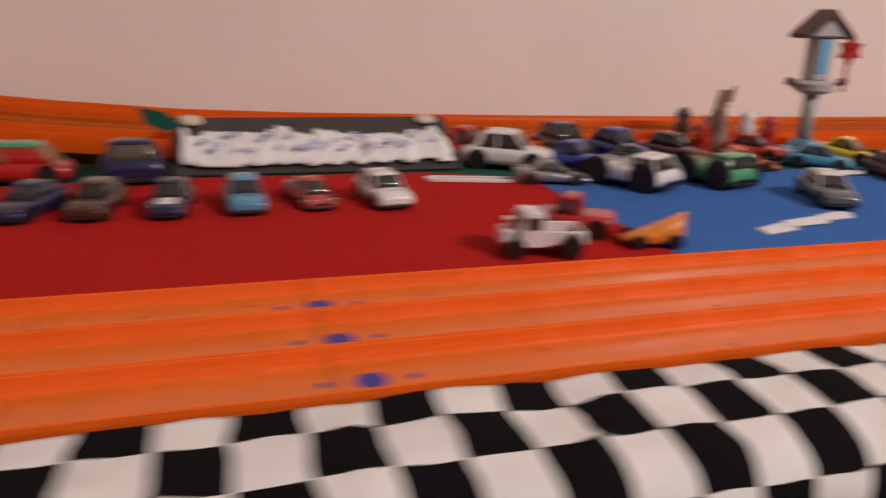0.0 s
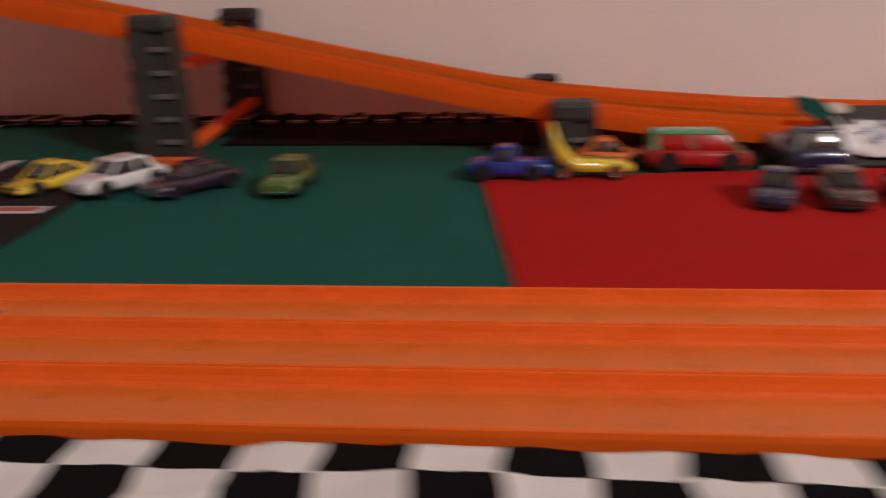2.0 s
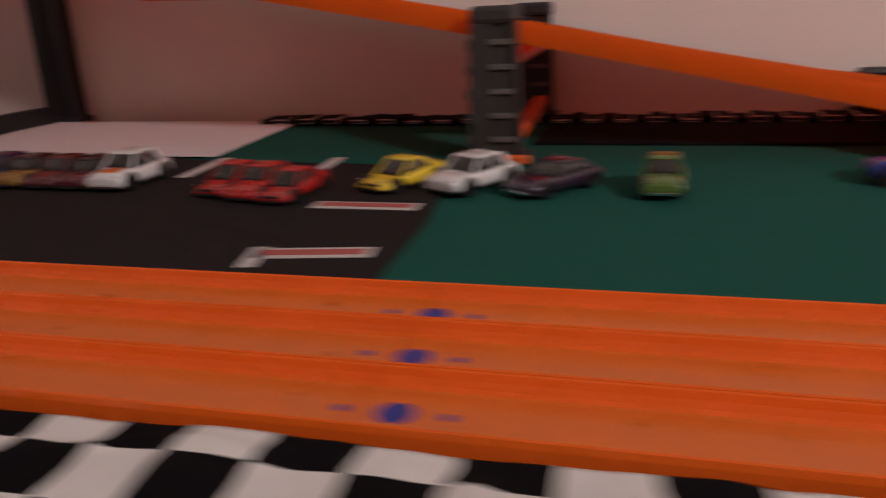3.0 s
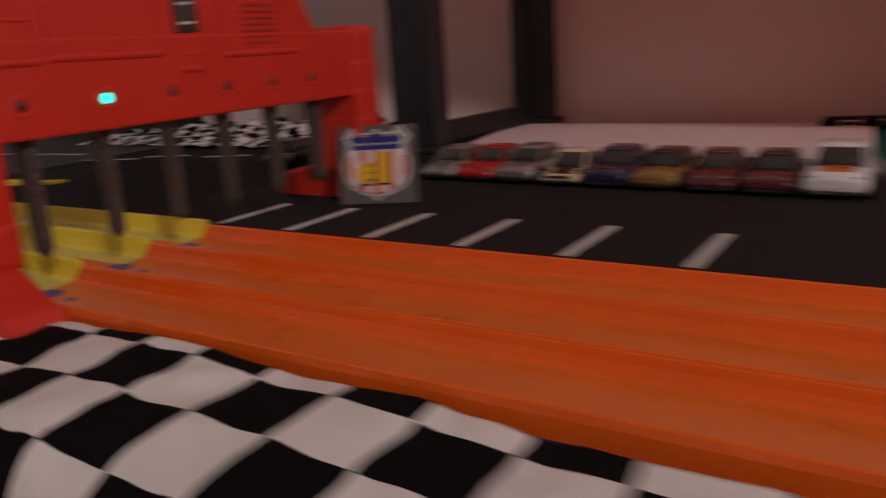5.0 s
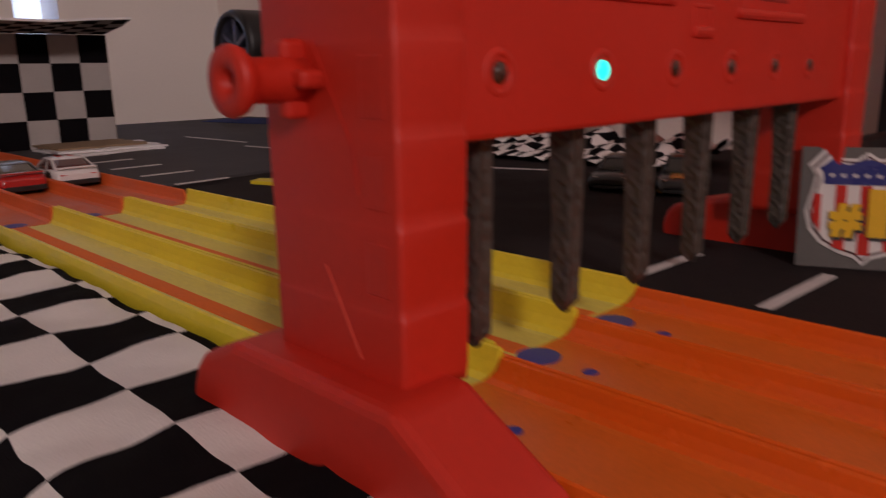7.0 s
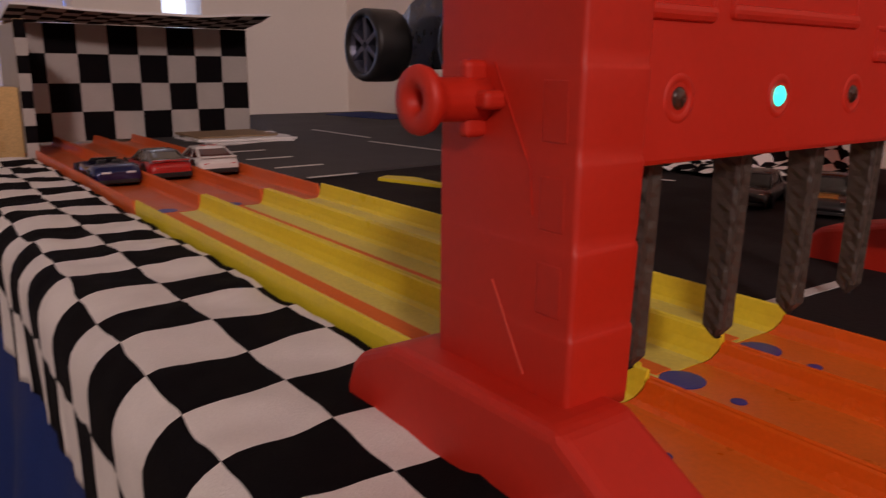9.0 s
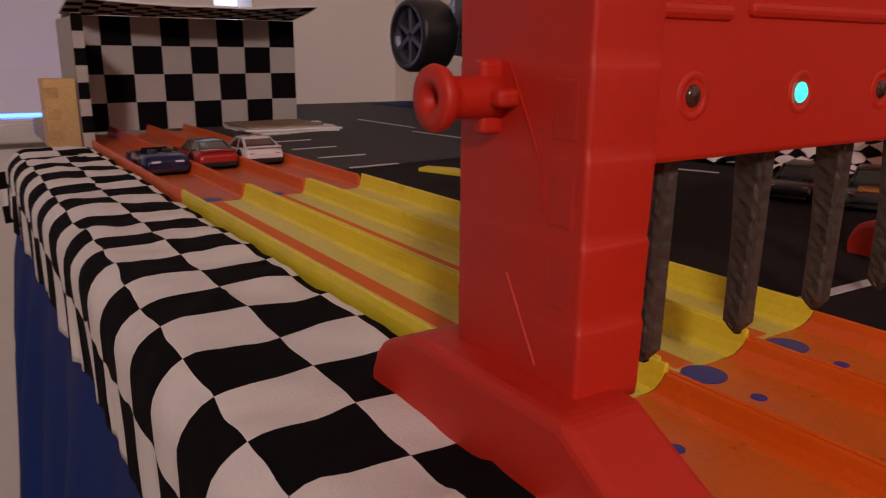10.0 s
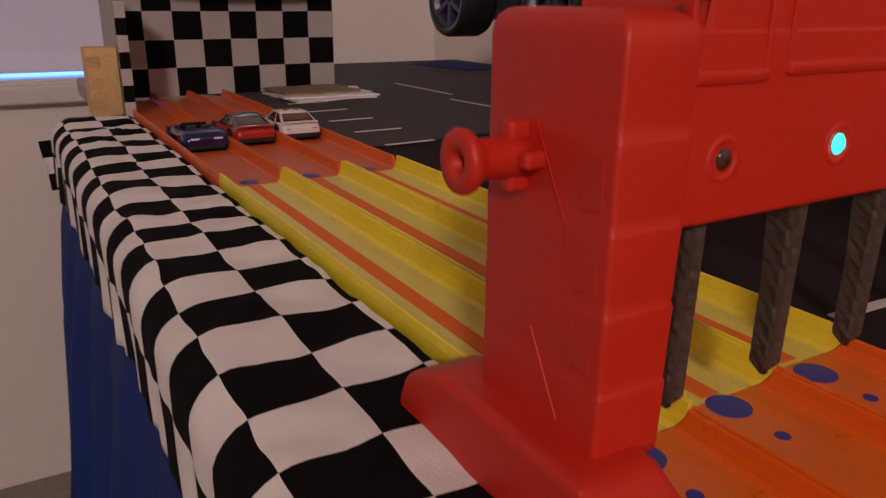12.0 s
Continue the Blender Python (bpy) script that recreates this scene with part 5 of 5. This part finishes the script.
lathe(b, [(0.009, 0.018), (0.0075, 0.05), (0.0085, 0.075)], 14)
part("shaft", b, TG, tw, smooth=True)
b = bmesh.new()
lathe(b, [(0.012, 0.072), (0.023, 0.077), (0.023, 0.084), (0.014, 0.088)], 16)
part("platform", b, TG, tw)
b = bmesh.new()
box(b, -0.011, 0.011, -0.010, 0.010, 0.088, 0.135, 0.002)
part("cabin", b, TG, tw)
b = bmesh.new()
box(b, -0.0085, 0.0035, -0.0112, -0.0085, 0.096, 0.133, 0.0006)
part("window", b, TC, tw, "sky blue window panel")
for sx in (-1, 1):
    b = bmesh.new()
    prism(b, [(sx * 0.033, 0.134), (sx * 0.033, 0.139), (0.0, 0.166), (0.0, 0.157)] if sx > 0 else [(0.0, 0.157), (0.0, 0.166), (-0.033, 0.139), (-0.033, 0.134)], -0.014, 0.014, "y")
    part("roof_slope", b, TB, tw, "brown sloping roof half")
b = bmesh.new()
box(b, -0.026, 0.026, -0.012, 0.012, 0.1345, 0.1375, 0.001)
part("eave", b, TB, tw, "brown eave board")
b = bmesh.new()
prism(b, [(-0.020, 0.1375), (0.020, 0.1375), (0.0, 0.156)], -0.011, 0.011, "y")
part("gable", b, TG, tw)
for sx in (-1, 1):
    b = bmesh.new()
    box(b, -0.003, 0.020, -0.002, 0.002, -0.002, 0.002, 0.0008, m=pose(sx * 0.018, -0.004, 0.08, 0, -18, 0 if sx > 0 else 180))
    box(b, 0.016, 0.024, -0.004, 0.004, -0.004, 0.004, 0.001, m=pose(sx * 0.018, -0.004, 0.08, 0, -18, 0 if sx > 0 else 180))
    part("arm", b, TB, tw, "dark jointed arm")
b = bmesh.new()
prism(b, [((0.017 if i % 2 == 0 else 0.009) * math.sin(i * math.pi / 6), (0.017 if i % 2 == 0 else 0.009) * math.cos(i * math.pi / 6)) for i in range(12)], -0.003, 0.003, "y", m=pose(0.036, -0.008, 0.122))
box(b, 0.034, 0.037, -0.009, -0.006, 0.075, 0.110, 0.0005)
part("star_sign", b, C["red"], tw, "red spiky star on a stick")

tr = thing("toy_tree_stump", "brown toy tree stump with bare branches", "toy tree", m=pose(1.735, 0.458, 0.0))
b = bmesh.new()
random.seed(3)
rings = []
for k in range(8):
    z = 0.0098 * k
    rr_ = 0.013 * (1 - k / 11) * (1 + 0.2 * math.sin(k * 2))
    rings.append([(rr_ * math.cos(a * 0.6283) * random.uniform(0.85, 1.15) + 0.002 * math.sin(k), rr_ * math.sin(a * 0.6283) * random.uniform(0.85, 1.15), z) for a in range(10)])
loft(b, rings)
part("trunk", b, mat("bark_plastic", (0.26, 0.15, 0.105), 0.7, vary=0.3, bump=0.8), tr, smooth=True)
for k in range(5):
    b = bmesh.new()
    lathe(b, [(0.004, 0), (0.0026, 0.011), (0.001, 0.019)], 8, pose(0.004 * (k - 2), 0, 0.03 + 0.007 * k, 0, (-50, 60, -65, 45, -30)[k], 20 * k))
    part("branch", b, mat("bark_branch", (0.24, 0.14, 0.10), 0.7, bump=0.6), tr)
for x, y, h, c in ((1.69, 0.46, 0.05, "brown"), (1.775, 0.462, 0.046, "white"), (1.80, 0.455, 0.04, "red"), (1.71, 0.452, 0.034, "red")):
    b = bmesh.new()
    lathe(b, [(0.010, 0), (0.011, h * 0.2), (0.007, h * 0.45), (0.010, h * 0.6), (0.006, h * 0.7), (0.009, h * 0.85), (0.003, h)], 12)
    o = tagged(part("toy_post", b, C[c], smooth=True), "small rounded plastic toy post near the lookout tower", "toy", "toys round the tower")
    o.location = (x, y, 0.0002)

RIMB = mat("blue_grey_rim", (0.10, 0.105, 0.15), 0.35, metal=0.6, vary=0.1)
# ---- big toy truck on a black stand behind the gate ----
bt = thing("toy_monster_truck", "dark toy truck with big spoked wheels on a stand", "toy truck", m=pose(-0.676, 0.445, 0.0))
b = bmesh.new()
box(b, 0.096, 0.216, 0.060, 0.105, 0.0012, 0.0855, 0.003)
part("stand", b, BLACKP, bt, "black box under the truck")
b = bmesh.new()
loft(b, [[(x, -w, z0), (x, w, z0), (x, w * 0.86, z1), (x, -w * 0.86, z1)] for x, w, z0, z1 in ((-0.05, 0.03, 0.10, 0.14), (0.0, 0.042, 0.09, 0.165), (0.06, 0.045, 0.085, 0.19), (0.15, 0.045, 0.085, 0.19), (0.22, 0.04, 0.09, 0.15), (0.25, 0.03, 0.1, 0.13))], m=Matrix.Translation((0, 0.04, 0)))
part("body", b, C["black"], bt)
for x in (0.0, 0.20):
    for y in (-0.045, 0.105):
        r, w = 0.044, 0.048
        b = bmesh.new()
        lathe(b, [(r * 0.79, -w / 2), (r * 0.94, -w / 2), (r, -w * 0.38), (r, w * 0.38), (r * 0.94, w / 2), (r * 0.79, w / 2), (r * 0.76, w * 0.3), (r * 0.76, -w * 0.3)], 40, pose(0, 0, 0, 90))
        o = part("wheel", b, TYRE, bt, "black rubber tyre", smooth=True)
        o.matrix_basis = pose(x, y, 0.113)
        b = bmesh.new()
        lathe(b, [(r * 0.77, -w * 0.1), (r * 0.77, w * 0.40), (r * 0.70, w * 0.30), (r * 0.67, w * 0.08)], 36, pose(0, 0, 0, 90))
        lathe(b, [(r * 0.12, -w * 0.3), (r * 0.12, w * 0.30)], 16, pose(0, 0, 0, 90))
        for k in range(6):
            box(b, -r * 0.075, r * 0.075, -w * 0.40, -w * 0.16, r * 0.08, r * 0.76, 0.001, m=pose(0, 0, 0, 0, k * 60, 0))
        part("rim", b, RIMB, o, "blue-grey six-spoke rim")

# ---- crumpled checkered cloth, gold-trimmed car and yellow piece behind the gate ----
def crumpled(x0, y0, x1, y1, n, rows, seed, label):
    b = bmesh.new()
    g = []
    for j in range(rows * 2 + 1):
        row = []
        for i in range(n * 2 + 1):
            u, v = i / (n * 2), j / (rows * 2)
            x, y = x0 + (x1 - x0) * u, y0 + (y1 - y0) * u + 0.12 * v
            h = 0.003 + (0.012 + 0.012 * u) * v * (0.55 + 0.45 * math.sin(u * 55 + seed)) + 0.005 * noise.noise((u * 60, v * 9, seed))
            row.append(b.verts.new((x + 0.006 * noise.noise((u * 45, v * 20, seed + 4)), y + 0.012 * noise.noise((u * 50, v * 8, seed + 9)), 0.0022 + max(0, h))))
        g.append(row)
    for j in range(rows * 2):
        for i in range(n * 2):
            b.faces.new((g[j][i], g[j][i + 1], g[j + 1][i + 1], g[j + 1][i])).material_index = (i // 2 + j // 2) % 2
    o = part("crumpled_cloth", b, (CLW, CLB), smooth=True)
    md = o.modifiers.new("thickness", "SOLIDIFY")
    md.thickness = 0.0008
    return tagged(o, label, "cloth", "crumpled cloths")


crumpled(-0.545, 0.420, -0.130, 0.432, 46, 6, 2.0, "crumpled black and white checkered cloth heaped on the mat")
toy_car("black toy car with gold trim on the mat", pose(-0.084, 0.366, Z, 0, 0, -66), 0.070, 0.032, 0.024, C["black"], "coupe", rim=GOLD, base=GOLD, hood=GOLD)
toy_car("black toy car with a silver sill on the mat", pose(-0.128, 0.357, Z, 0, 0, -70), 0.068, 0.031, 0.022, C["black"], "sedan", base=CHROME)
b = bmesh.new()
prism(b, [(0, 0), (0.075, 0.006), (0.078, 0.018), (0.05, 0.014), (0.02, 0.022), (-0.004, 0.014)], 0, 0.0025, "z")
o = tagged(part("yellow_plate", b, YELLOW), "flat yellow plastic plate lying on the mat", "toy part")
o.matrix_basis = pose(-0.348, 0.194, 0.0013, 0, 0, 14)
b = bmesh.new()
prism(b, [(0, 0), (0.16, 0.02), (0.14, 0.12), (-0.03, 0.09)], 0, 0.0008, "z")
o = tagged(part("blue_sheet", b, BLUEC), "blue sheet lying at the far end of the card road", "paper")
o.matrix_basis = pose(-1.06, 0.53, 0.0036)
